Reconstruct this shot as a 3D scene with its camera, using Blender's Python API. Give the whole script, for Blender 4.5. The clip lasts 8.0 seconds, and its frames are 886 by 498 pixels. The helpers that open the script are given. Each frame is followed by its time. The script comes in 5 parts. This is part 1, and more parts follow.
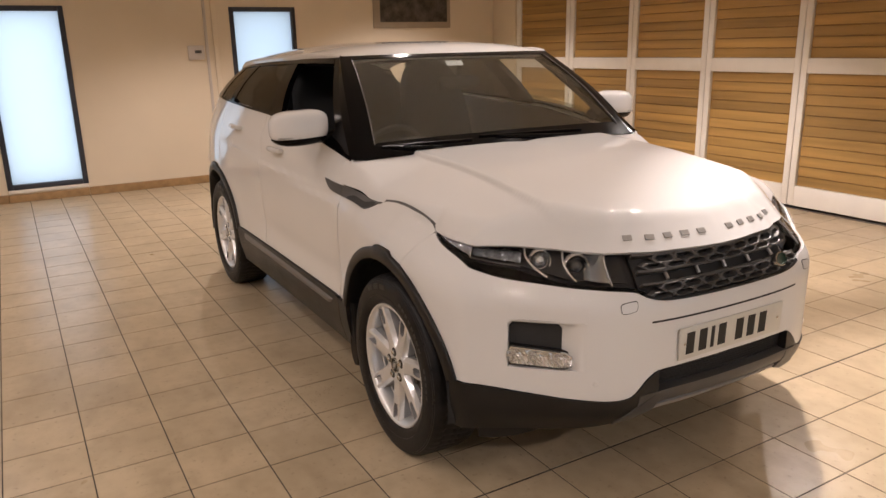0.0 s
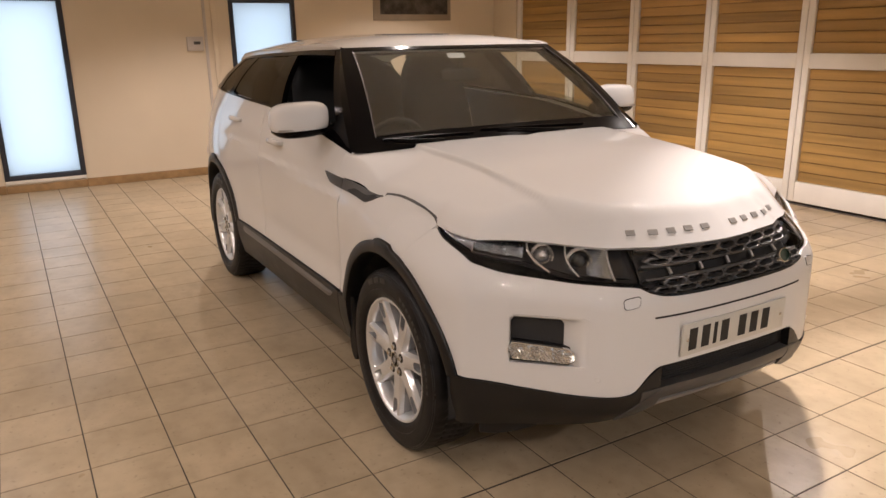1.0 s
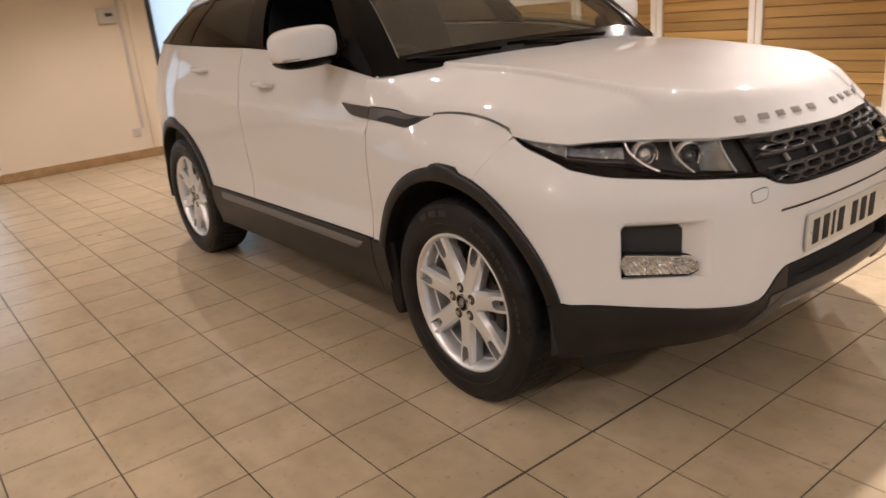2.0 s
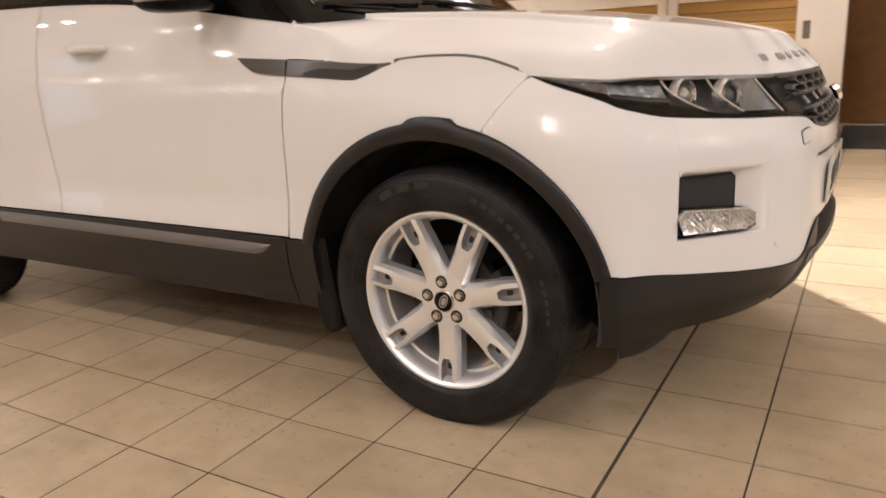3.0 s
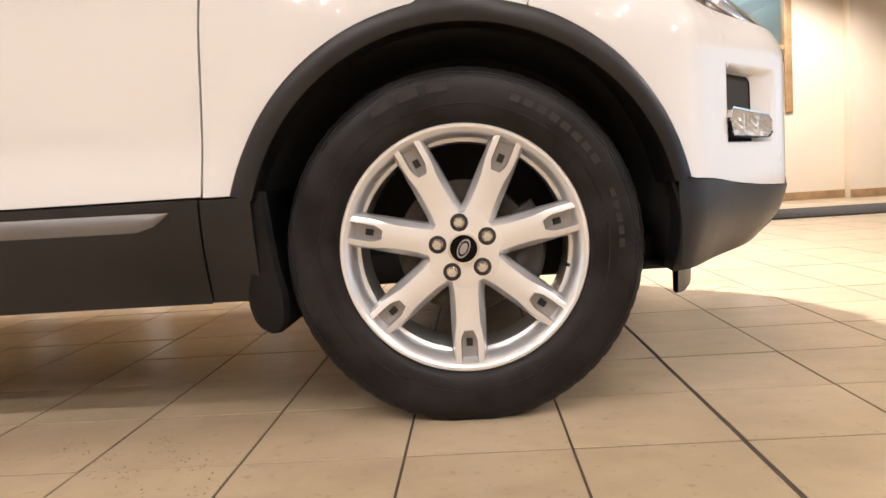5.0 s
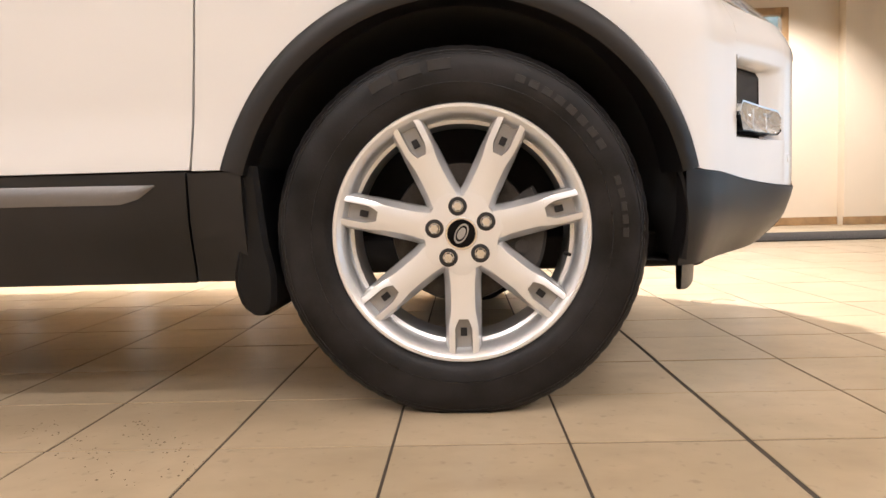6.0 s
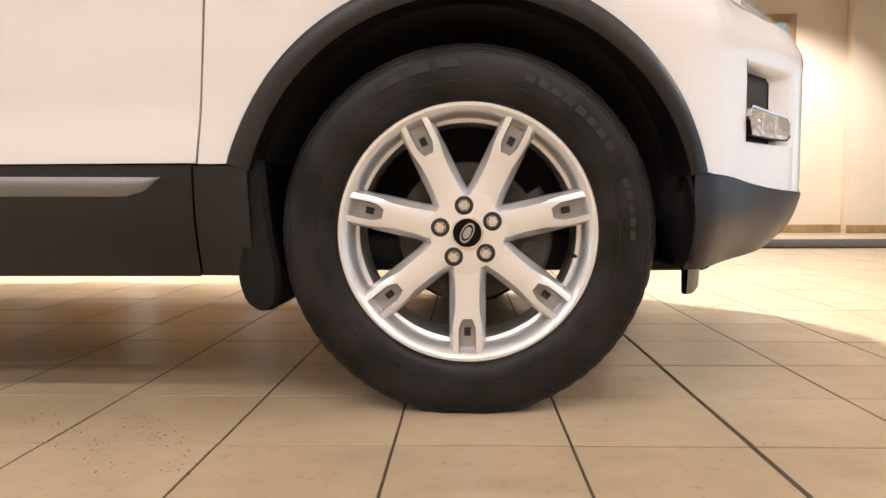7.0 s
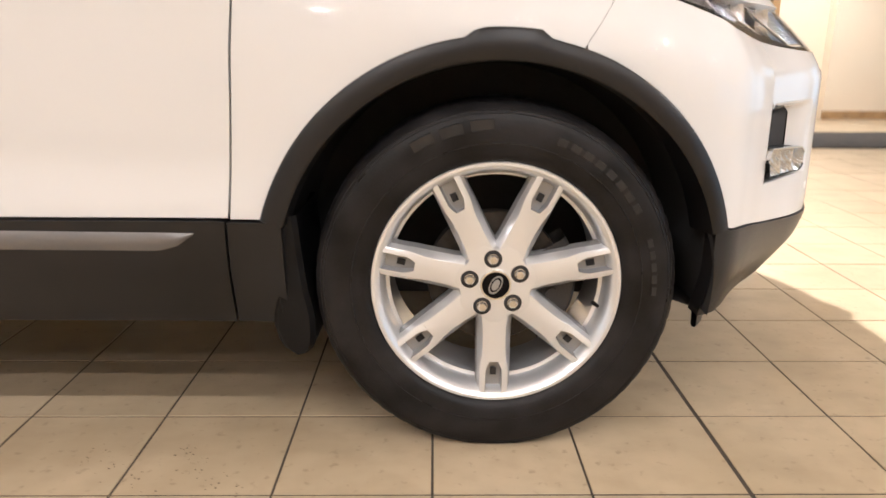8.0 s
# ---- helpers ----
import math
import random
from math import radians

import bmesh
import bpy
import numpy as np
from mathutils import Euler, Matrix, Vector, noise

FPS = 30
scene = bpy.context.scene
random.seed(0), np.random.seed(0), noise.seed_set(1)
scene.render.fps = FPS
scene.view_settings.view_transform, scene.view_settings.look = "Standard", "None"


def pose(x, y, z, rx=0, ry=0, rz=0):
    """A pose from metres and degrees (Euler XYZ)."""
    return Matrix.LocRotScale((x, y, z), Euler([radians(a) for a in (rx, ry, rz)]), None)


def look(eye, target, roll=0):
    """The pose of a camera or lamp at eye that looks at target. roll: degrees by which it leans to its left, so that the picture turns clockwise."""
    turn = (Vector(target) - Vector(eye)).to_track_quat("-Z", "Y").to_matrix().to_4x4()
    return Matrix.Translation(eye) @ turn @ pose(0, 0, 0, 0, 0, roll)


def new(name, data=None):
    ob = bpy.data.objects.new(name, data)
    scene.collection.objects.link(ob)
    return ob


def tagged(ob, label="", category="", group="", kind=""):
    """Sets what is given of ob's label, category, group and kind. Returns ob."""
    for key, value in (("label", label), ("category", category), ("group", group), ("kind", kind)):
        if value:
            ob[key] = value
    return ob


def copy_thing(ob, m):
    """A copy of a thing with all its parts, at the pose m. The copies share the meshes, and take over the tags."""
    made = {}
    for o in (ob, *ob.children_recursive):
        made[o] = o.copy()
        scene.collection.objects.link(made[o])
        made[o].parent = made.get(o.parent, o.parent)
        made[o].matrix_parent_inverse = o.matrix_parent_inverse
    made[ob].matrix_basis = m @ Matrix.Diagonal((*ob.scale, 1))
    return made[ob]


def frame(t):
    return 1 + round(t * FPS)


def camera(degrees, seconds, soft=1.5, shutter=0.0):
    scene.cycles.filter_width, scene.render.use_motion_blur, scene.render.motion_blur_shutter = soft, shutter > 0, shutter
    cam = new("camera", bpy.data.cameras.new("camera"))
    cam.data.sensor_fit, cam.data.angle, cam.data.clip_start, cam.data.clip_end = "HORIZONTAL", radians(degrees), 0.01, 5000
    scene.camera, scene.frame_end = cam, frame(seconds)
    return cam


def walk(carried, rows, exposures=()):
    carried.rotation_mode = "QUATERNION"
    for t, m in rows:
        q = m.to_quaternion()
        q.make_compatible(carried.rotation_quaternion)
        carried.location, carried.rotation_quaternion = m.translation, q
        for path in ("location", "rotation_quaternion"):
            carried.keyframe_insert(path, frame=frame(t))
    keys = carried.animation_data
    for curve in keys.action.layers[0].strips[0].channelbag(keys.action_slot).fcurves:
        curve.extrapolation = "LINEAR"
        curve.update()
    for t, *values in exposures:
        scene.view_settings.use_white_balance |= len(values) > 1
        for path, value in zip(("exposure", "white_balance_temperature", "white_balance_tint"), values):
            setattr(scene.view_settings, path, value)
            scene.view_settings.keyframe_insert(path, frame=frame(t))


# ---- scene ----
cam = camera(62.19, 8.0, soft=1.5, shutter=0.3)
# seconds, eye, pitch, roll, yaw
PATH = [
    (0.0, 2.589, -0.992, 1.591, -15.47, -1.26, 59.93),
    (0.5, 2.575, -0.993, 1.589, -15.81, -0.93, 59.75),
    (1.0, 2.565, -0.992, 1.587, -15.97, -0.89, 59.78),
    (1.5, 2.400, -1.091, 1.496, -16.44, 0.08, 59.32),
    (1.7, 2.278, -1.164, 1.438, -17.74, -2.85, 58.05),
    (2.8, 1.217, -1.445, 1.085, -15.78, -3.04, 35.43),
    (3.0, 1.097, -1.433, 1.030, -15.47, -3.11, 30.57),
    (3.5, 0.706, -1.440, 0.926, -17.02, -5.05, 20.33),
    (4.0, 0.399, -1.447, 0.762, -12.24, -4.29, 7.72),
    (4.5, 0.258, -1.411, 0.645, -6.24, -4.65, 5.85),
    (5.0, 0.153, -1.300, 0.497, -5.28, -3.70, 2.57),
    (6.5, 0.132, -1.244, 0.423, -3.49, -0.82, 1.98),
    (7.0, 0.127, -1.241, 0.425, -3.96, -0.24, 1.85),
    (7.5, 0.127, -1.249, 0.431, -3.34, -0.56, 2.06),
    (8.0, 0.002, -1.225, 0.830, -15.62, 0.32, -0.74),
]
walk(cam, [(t, pose(x, y, z, 90 + p, 0, yaw) @ pose(0, 0, 0, 0, 0, r)) for t, x, y, z, p, r, yaw in PATH],
     [(0.0, -0.02, 6500, 16), (1.7, 0.02, 6450, 15), (3.0, 0.62, 6200, 13), (4.5, 1.00, 6050, 11), (5.0, 1.11, 6050, 11), (7.5, 1.07, 6020, 11), (8.0, 1.15, 5850, 9)])

# ---- world and lights ----
ROOM = (-6.79, 6.5, -5.5, 7.62, 3.0)  # x0, x1, y0, y1, ceiling height
DOOR_Y = 5.40                          # face of the sliding doors
world = bpy.data.worlds.new("world")
scene.world = world
world.use_nodes = True
_n = world.node_tree.nodes
_sky = _n.new("ShaderNodeTexSky")
_sky.sky_type, _sky.sun_disc = "NISHITA", False
_sky.sun_elevation = radians(30)
world.node_tree.links.new(_sky.outputs[0], _n["Background"].inputs[0])
_n["Background"].inputs[1].default_value = 0.08


def spot(x, y, power, target=None, cone=80, size=0.03, z=2.93, color=(1.0, 0.895, 0.82)):
    d = bpy.data.lights.new("ceiling_spot", "SPOT")
    d.energy, d.color, d.spot_size, d.spot_blend, d.shadow_soft_size = power, color, radians(cone), 0.6, size
    ob = new("ceiling_spot_lamp", d)
    ob.matrix_world = look((x, y, z), target or (x + 0.001, y, 0))
    return ob


SPOTS = [(-5.2, 3.6), (-2.6, 3.9), (4.6, 5.6), (-4.8, 1.0), (0.07, 2.15), (-1.9, 1.6), (2.4, 6.6)]
SOUTH = [(x + d, y) for y in (-1.65, -2.9, -4.2) for x in (-5.2, -3.2, -1.3, 0.7, 2.7, 4.7) for d in (-0.13, 0.13)]  # twin fittings
for sx, sy in SPOTS:
    spot(sx, sy, 210 if sx < -4 else (45 if sx > 2 else (100 if sx > -1 else 70)), cone=120)
for sx, sy in SOUTH:
    spot(sx, sy, 16.5 if sx < -2 else (18.5 if sx < 2 else 16.5), cone=150, size=0.022)
spot(-0.95, 4.9, 130, (0.4, 2.4, 0.0), 85)
spot(0.12, 2.20, 450, (2.5, 2.1, 0.0), 84, 0.04)
spot(-2.4, 1.40, 620, (-2.0, 3.7, 0.0), 64)
# unseen fill spot, added to brighten the car's nose
spot(4.7, 0.3, 165, (1.0, 1.0, 0.75), 58)
spot(2.6, 4.2, 30, cone=120)
spot(0.5, 4.4, 120, (0.8, 4.0, 0.0), 100)
spot(3.4, 6.2, 235, (3.6, 7.2, 0.6), 100)


def window_or_fill_light(x, y0, y1, z0, z1, power):
    d = bpy.data.lights.new("window_daylight", "AREA")
    d.shape, d.size, d.size_y, d.energy, d.color = "RECTANGLE", y1 - y0, z1 - z0, power, (0.78, 0.90, 1.0)
    ob = new("window_daylight", d)
    ob.matrix_world = look((x, (y0 + y1) / 2, (z0 + z1) / 2), (0, (y0 + y1) / 2, (z0 + z1) / 2))


window_or_fill_light(ROOM[0] - 0.24, -1.10, -0.32, 0.17, 2.07, 8.5)
window_or_fill_light(ROOM[0] - 0.24, 1.53, 2.32, 0.17, 2.07, 7)
window_or_fill_light(ROOM[0] - 0.24, -3.77, -3.02, 0.17, 2.07, 5)
# unseen daylight on the east side, added to cool and brighten the car's front
for wy in (-3.87, -1.87, 0.13, 2.13, 4.13):
    window_or_fill_light(ROOM[1] + 0.24, wy, wy + 1.69, 0.15, 2.03, 7)


# ---- materials ----
def material(name, color, rough=0.5, metal=0.0, coat=0.0, vary=0.12, scale=6.0, fine=120.0, bump=0.02, rvary=0.12, second=None, spec=0.5, obrand=0.0):
    """A surface with large stains and fine grain, in object coordinates."""
    m = bpy.data.materials.new(name)
    m.use_nodes = True
    nt = m.node_tree
    b = nt.nodes["Principled BSDF"]
    N = nt.nodes.new
    co = N("ShaderNodeTexCoord")
    big, small = N("ShaderNodeTexNoise"), N("ShaderNodeTexNoise")
    for node, s, d in ((big, scale, 4.0), (small, fine, 3.0)):
        node.inputs["Scale"].default_value, node.inputs["Detail"].default_value = s, d
        nt.links.new(co.outputs["Object"], node.inputs["Vector"])
    ramp = N("ShaderNodeMix")
    ramp.data_type = "RGBA"
    dark = second or tuple(c * (1 - 2 * vary) for c in color)
    light = tuple(min(1, c * (1 + vary)) for c in color)
    ramp.inputs["A"].default_value, ramp.inputs["B"].default_value = (*dark, 1), (*light, 1)
    fac = N("ShaderNodeMapRange")
    fac.inputs["From Min"].default_value, fac.inputs["From Max"].default_value = 0.25, 0.75
    add = N("ShaderNodeMath")
    add.operation = "MULTIPLY_ADD"
    nt.links.new(small.outputs["Fac"], add.inputs[0])
    add.inputs[1].default_value = 0.25
    nt.links.new(big.outputs["Fac"], add.inputs[2])
    sub = N("ShaderNodeMath")
    sub.operation = "SUBTRACT"
    nt.links.new(add.outputs[0], sub.inputs[0])
    sub.inputs[1].default_value = 0.125
    nt.links.new(sub.outputs[0], fac.inputs["Value"])
    nt.links.new(fac.outputs["Result"], ramp.inputs["Factor"])
    col = ramp.outputs["Result"]
    if obrand:
        info, hsv, mr = N("ShaderNodeObjectInfo"), N("ShaderNodeHueSaturation"), N("ShaderNodeMapRange")
        nt.links.new(info.outputs["Random"], mr.inputs["Value"])
        mr.inputs["To Min"].default_value, mr.inputs["To Max"].default_value = 1 - obrand, 1 + obrand
        nt.links.new(mr.outputs["Result"], hsv.inputs["Value"])
        nt.links.new(col, hsv.inputs["Color"])
        col = hsv.outputs["Color"]
    nt.links.new(col, b.inputs["Base Color"])
    rr = N("ShaderNodeMapRange")
    rr.inputs["To Min"].default_value, rr.inputs["To Max"].default_value = max(0.02, rough - rvary), min(1, rough + rvary)
    nt.links.new(big.outputs["Fac"], rr.inputs["Value"])
    nt.links.new(rr.outputs["Result"], b.inputs["Roughness"])
    if bump:
        bp = N("ShaderNodeBump")
        bp.inputs["Strength"].default_value, bp.inputs["Distance"].default_value = bump, 0.01
        nt.links.new(small.outputs["Fac"], bp.inputs["Height"])
        nt.links.new(bp.outputs["Normal"], b.inputs["Normal"])
    b.inputs["Metallic"].default_value = metal
    b.inputs["Coat Weight"].default_value = coat
    b.inputs["Coat Roughness"].default_value = 0.018
    b.inputs["Specular IOR Level"].default_value = spec
    return m


def thin_glass(name, color, head_on, grazing):
    """A thin pane: clear straight through, with a mirror gloss that grows towards grazing."""
    m = bpy.data.materials.new(name)
    m.use_nodes = True
    nt = m.node_tree
    tr, gl, mix, fr = nt.nodes.new("ShaderNodeBsdfTransparent"), nt.nodes.new("ShaderNodeBsdfGlossy"), nt.nodes.new("ShaderNodeMixShader"), nt.nodes.new("ShaderNodeLayerWeight")
    tr.inputs["Color"].default_value = (*color, 1)
    gl.inputs["Roughness"].default_value = 0.02
    power, scale = nt.nodes.new("ShaderNodeMath"), nt.nodes.new("ShaderNodeMath")
    power.operation, scale.operation = "POWER", "MULTIPLY_ADD"
    fr.inputs["Blend"].default_value = 0.5
    nt.links.new(fr.outputs["Facing"], power.inputs[0])
    power.inputs[1].default_value = 5.0
    nt.links.new(power.outputs[0], scale.inputs[0])
    scale.inputs[1].default_value, scale.inputs[2].default_value = grazing, head_on
    nt.links.new(scale.outputs[0], mix.inputs[0])
    nt.links.new(tr.outputs[0], mix.inputs[1])
    nt.links.new(gl.outputs[0], mix.inputs[2])
    nt.links.new(mix.outputs[0], nt.nodes["Material Output"].inputs["Surface"])
    return m


def frosted(name):
    m = bpy.data.materials.new(name)
    m.use_nodes = True
    nt = m.node_tree
    out = nt.nodes["Material Output"]
    tr, df, mix = nt.nodes.new("ShaderNodeBsdfTranslucent"), nt.nodes.new("ShaderNodeBsdfGlossy"), nt.nodes.new("ShaderNodeMixShader")
    tr.inputs["Color"].default_value = (0.82, 0.88, 0.92, 1)
    df.inputs["Roughness"].default_value = 0.25
    mix.inputs[0].default_value = 0.06
    nt.links.new(tr.outputs[0], mix.inputs[1])
    nt.links.new(df.outputs[0], mix.inputs[2])
    nt.links.new(mix.outputs[0], out.inputs["Surface"])
    return m


M_PAINT = material("white_paint", (0.72, 0.71, 0.70), 0.6, coat=1.0, vary=0.01, scale=2, fine=400, bump=0.0, rvary=0.03, spec=0.25)
M_PLASTIC = material("black_plastic", (0.0115, 0.0105, 0.0108), 0.38, vary=0.30, scale=5, fine=600, bump=0.06, rvary=0.12, spec=0.42)
M_FLAP = material("flap_rubber", (0.0075, 0.0072, 0.0075), 0.45, vary=0.3, scale=12, fine=300, bump=0.06, rvary=0.15, spec=0.2)
M_GLOSSBLACK = material("gloss_black", (0.004, 0.0036, 0.004), 0.10, coat=0.0, vary=0.1, bump=0.0, rvary=0.03, spec=0.12)
M_BEZEL = material("bezel_black", (0.004, 0.004, 0.004), 0.22, vary=0.1, bump=0.0, rvary=0.04, spec=0.15)
M_VOID = material("liner_black", (0.028, 0.0265, 0.026), 0.85, vary=0.2, bump=0.05)
M_RUBBER = material("tyre_rubber", (0.0165, 0.0150, 0.0152), 0.44, vary=0.45, scale=11, fine=260, bump=0.06, rvary=0.18, spec=0.22)
M_RUBBER_MARK = material("moulded_rubber", (0.0165, 0.0155, 0.0160), 0.32, vary=0.3, scale=30, fine=260, bump=0.05, rvary=0.15, spec=0.5)
M_ALLOY = material("silver_alloy", (0.82, 0.83, 0.85), 0.30, metal=0.66, vary=0.02, scale=7, fine=700, bump=0.0, coat=0.4, rvary=0.04)
M_DISC = material("worn_brake_steel", (0.055, 0.048, 0.042), 0.5, metal=0.8, vary=0.35, scale=30, fine=300, bump=0.05)
M_ALLOY_GREY = material("grey_alloy_paint", (0.36, 0.365, 0.375), 0.38, metal=0.5, vary=0.05, scale=9, fine=500, bump=0.01, coat=0.3)
M_CALIPER = material("cast_iron", (0.05, 0.047, 0.045), 0.55, metal=0.5, vary=0.25, scale=30, fine=300, bump=0.06)
M_STEEL = material("brake_steel", (0.30, 0.28, 0.26), 0.4, metal=1.0, vary=0.2, scale=30, fine=300, bump=0.03)
M_CHROME = material("chrome", (0.75, 0.74, 0.72), 0.12, metal=1.0, vary=0.03, bump=0.0, rvary=0.04)
M_DARKCHROME = material("dark_chrome", (0.10, 0.10, 0.10), 0.22, metal=0.6, vary=0.1, bump=0.0, rvary=0.05)
M_GREY = material("grey_trim", (0.095, 0.092, 0.090), 0.4, metal=0.35, vary=0.08, bump=0.02)
M_SKID = material("skid_grey", (0.085, 0.081, 0.078), 0.42, metal=0.25, vary=0.10, scale=9, fine=500, bump=0.04)
M_SILVER = material("silver_trim", (0.42, 0.41, 0.40), 0.42, metal=0.6, vary=0.05, bump=0.02)
M_STRIP = material("brushed_sill_strip", (0.21, 0.205, 0.21), 0.38, metal=0.6, vary=0.06, bump=0.02)
M_CABIN = material("dark_cabin", (0.008, 0.0075, 0.0075), 0.75, vary=0.15, scale=8, bump=0.05)
M_GLASS = thin_glass("clear_glass", (0.88, 0.90, 0.87), 0.10, 0.6)
M_TINT = thin_glass("tinted_glass", (0.33, 0.325, 0.31), 0.07, 0.65)
M_BOWL = material("lamp_bowl_grey", (0.045, 0.046, 0.048), 0.30, metal=0.4, vary=0.1, bump=0.0, rvary=0.05)
M_FAN = material("fluted_silver", (0.50, 0.53, 0.56), 0.20, metal=0.9, vary=0.04, bump=0.0, rvary=0.04)
M_STEP = material("stepped_reflector", (0.36, 0.38, 0.41), 0.24, metal=0.9, vary=0.25, scale=60, fine=160, bump=0.25, rvary=0.10)
M_LENS = thin_glass("lamp_lens", (0.97, 0.97, 0.97), 0.008, 0.35)
M_PLATE = material("plate_white", (0.60, 0.585, 0.53), 0.35, vary=0.03, scale=10, bump=0.0, coat=0.3)
M_INK = material("plate_black", (0.010, 0.010, 0.010), 0.6, vary=0.1, bump=0.0)
M_BADGE = material("badge_green", (0.02, 0.05, 0.035), 0.3, vary=0.1, bump=0.0, coat=0.5)
def tile_material():
    """Glazed beige tile: cloudy glaze, soft smears and a few dark specks, all running on from tile to tile."""
    m = bpy.data.materials.new("beige_tile")
    m.use_nodes = True
    nt = m.node_tree
    b = nt.nodes["Principled BSDF"]
    pos = nt.nodes.new("ShaderNodeNewGeometry")

    def noise(scale, detail, lo, hi, amount, stretch=(1, 1, 1), turn=0.0):
        mp, n, r = nt.nodes.new("ShaderNodeMapping"), nt.nodes.new("ShaderNodeTexNoise"), nt.nodes.new("ShaderNodeMapRange")
        mp.inputs["Scale"].default_value, mp.inputs["Rotation"].default_value = stretch, (0, 0, turn)
        n.inputs["Scale"].default_value, n.inputs["Detail"].default_value = scale, detail
        r.interpolation_type = "SMOOTHSTEP"
        r.inputs["From Min"].default_value, r.inputs["From Max"].default_value = lo, hi
        r.inputs["To Min"].default_value, r.inputs["To Max"].default_value = 0.0, amount
        nt.links.new(pos.outputs["Position"], mp.inputs["Vector"])
        nt.links.new(mp.outputs["Vector"], n.inputs["Vector"])
        nt.links.new(n.outputs["Fac"], r.inputs["Value"])
        return r.outputs["Result"]

    def mix(src, fac, colour):
        x = nt.nodes.new("ShaderNodeMix")
        x.data_type = "RGBA"
        x.inputs["B"].default_value = (*colour, 1)
        nt.links.new(fac, x.inputs["Factor"])
        if isinstance(src, tuple):
            x.inputs["A"].default_value = (*src, 1)
        else:
            nt.links.new(src, x.inputs["A"])
        return x.outputs["Result"]
    col = mix((0.49, 0.39, 0.262), noise(2.4, 3.0, 0.3, 0.7, 1.0), (0.40, 0.315, 0.205))
    col = mix(col, noise(14.0, 4.0, 0.35, 0.75, 0.35), (0.34, 0.26, 0.165))
    col = mix(col, noise(3.4, 6.0, 0.46, 0.82, 0.34, (1.0, 2.2, 1.0), 0.9), (0.22, 0.16, 0.095))
    col = mix(col, noise(42.0, 4.0, 0.60, 0.74, 0.32), (0.12, 0.085, 0.05))
    info, hsv, mr = nt.nodes.new("ShaderNodeObjectInfo"), nt.nodes.new("ShaderNodeHueSaturation"), nt.nodes.new("ShaderNodeMapRange")
    nt.links.new(info.outputs["Random"], mr.inputs["Value"])
    mr.inputs["To Min"].default_value, mr.inputs["To Max"].default_value = 0.95, 1.05
    nt.links.new(mr.outputs["Result"], hsv.inputs["Value"])
    nt.links.new(col, hsv.inputs["Color"])
    nt.links.new(hsv.outputs["Color"], b.inputs["Base Color"])
    rough = nt.nodes.new("ShaderNodeMath")
    rough.operation = "ADD"
    rough.inputs[1].default_value = 0.27
    nt.links.new(noise(2.2, 3.0, 0.2, 0.8, 0.06), rough.inputs[0])
    nt.links.new(rough.outputs[0], b.inputs["Roughness"])
    b.inputs["Specular IOR Level"].default_value = 0.26
    return m


M_TILE = tile_material()
M_GROUT = material("dark_grout", (0.065, 0.05, 0.036), 0.8, vary=0.2, scale=20, fine=200, bump=0.1)
M_WALL = material("cream_wall", (0.70, 0.60, 0.46), 0.75, vary=0.025, scale=1.3, fine=160, bump=0.04, rvary=0.08)
M_CEIL = material("white_ceiling", (0.75, 0.70, 0.62), 0.85, vary=0.03, scale=1.0, bump=0.02)
M_WHITEWOOD = material("white_gloss_wood", (0.78, 0.73, 0.66), 0.4, vary=0.03, scale=4, bump=0.02)
M_SKIRT = material("oak_skirting", (0.36, 0.22, 0.10), 0.4, vary=0.18, scale=9, fine=90, bump=0.03)
M_DOORWOOD = material("brown_door_wood", (0.27, 0.135, 0.055), 0.45, vary=0.12, scale=5, fine=70, bump=0.02)
M_FRAMEBLUE = material("dark_window_frame", (0.035, 0.04, 0.055), 0.4, vary=0.1, bump=0.01)
M_MAT = material("black_mat", (0.035, 0.030, 0.026), 0.95, vary=0.25, scale=8, fine=300, bump=0.3)
M_REFL = material("faceted_chrome", (0.82, 0.82, 0.82), 0.16, metal=0.9, vary=0.10, scale=40, fine=140, bump=0.30, rvary=0.08)
M_FROST = frosted("frosted_glass")
M_BOX = material("grey_white_plastic", (0.52, 0.47, 0.43), 0.45, vary=0.04, bump=0.01)
M_PICTURE = material("dark_photo_print", (0.10, 0.09, 0.08), 0.35, vary=0.3, scale=9, fine=40, bump=0.0, second=(0.012, 0.011, 0.010), coat=0.4)
M_MOUNT = material("taupe_mount", (0.33, 0.27, 0.20), 0.6, vary=0.05, bump=0.01)
M_PAPER = material("white_paper", (0.72, 0.74, 0.76), 0.7, vary=0.05, scale=14, bump=0.0)


def wood_slat_material():
    m = material("cedar_slat", (0.41, 0.238, 0.070), 0.45, vary=0.18, scale=2.0, fine=60, bump=0.03, obrand=0.20)
    nt = m.node_tree
    co = nt.nodes["Texture Coordinate"]
    mp = nt.nodes.new("ShaderNodeMapping")
    mp.inputs["Scale"].default_value = (0.35, 3.0, 7.0)
    info = nt.nodes.new("ShaderNodeObjectInfo")
    mul = nt.nodes.new("ShaderNodeMath")
    mul.operation = "MULTIPLY"
    mul.inputs[1].default_value = 37.0
    nt.links.new(info.outputs["Random"], mul.inputs[0])
    nt.links.new(mul.outputs[0], mp.inputs["Location"])
    nt.links.new(co.outputs["Object"], mp.inputs["Vector"])
    for n in nt.nodes:
        if n.type == "TEX_NOISE":
            nt.links.new(mp.outputs["Vector"], n.inputs["Vector"])
    return m


M_SLAT = wood_slat_material()


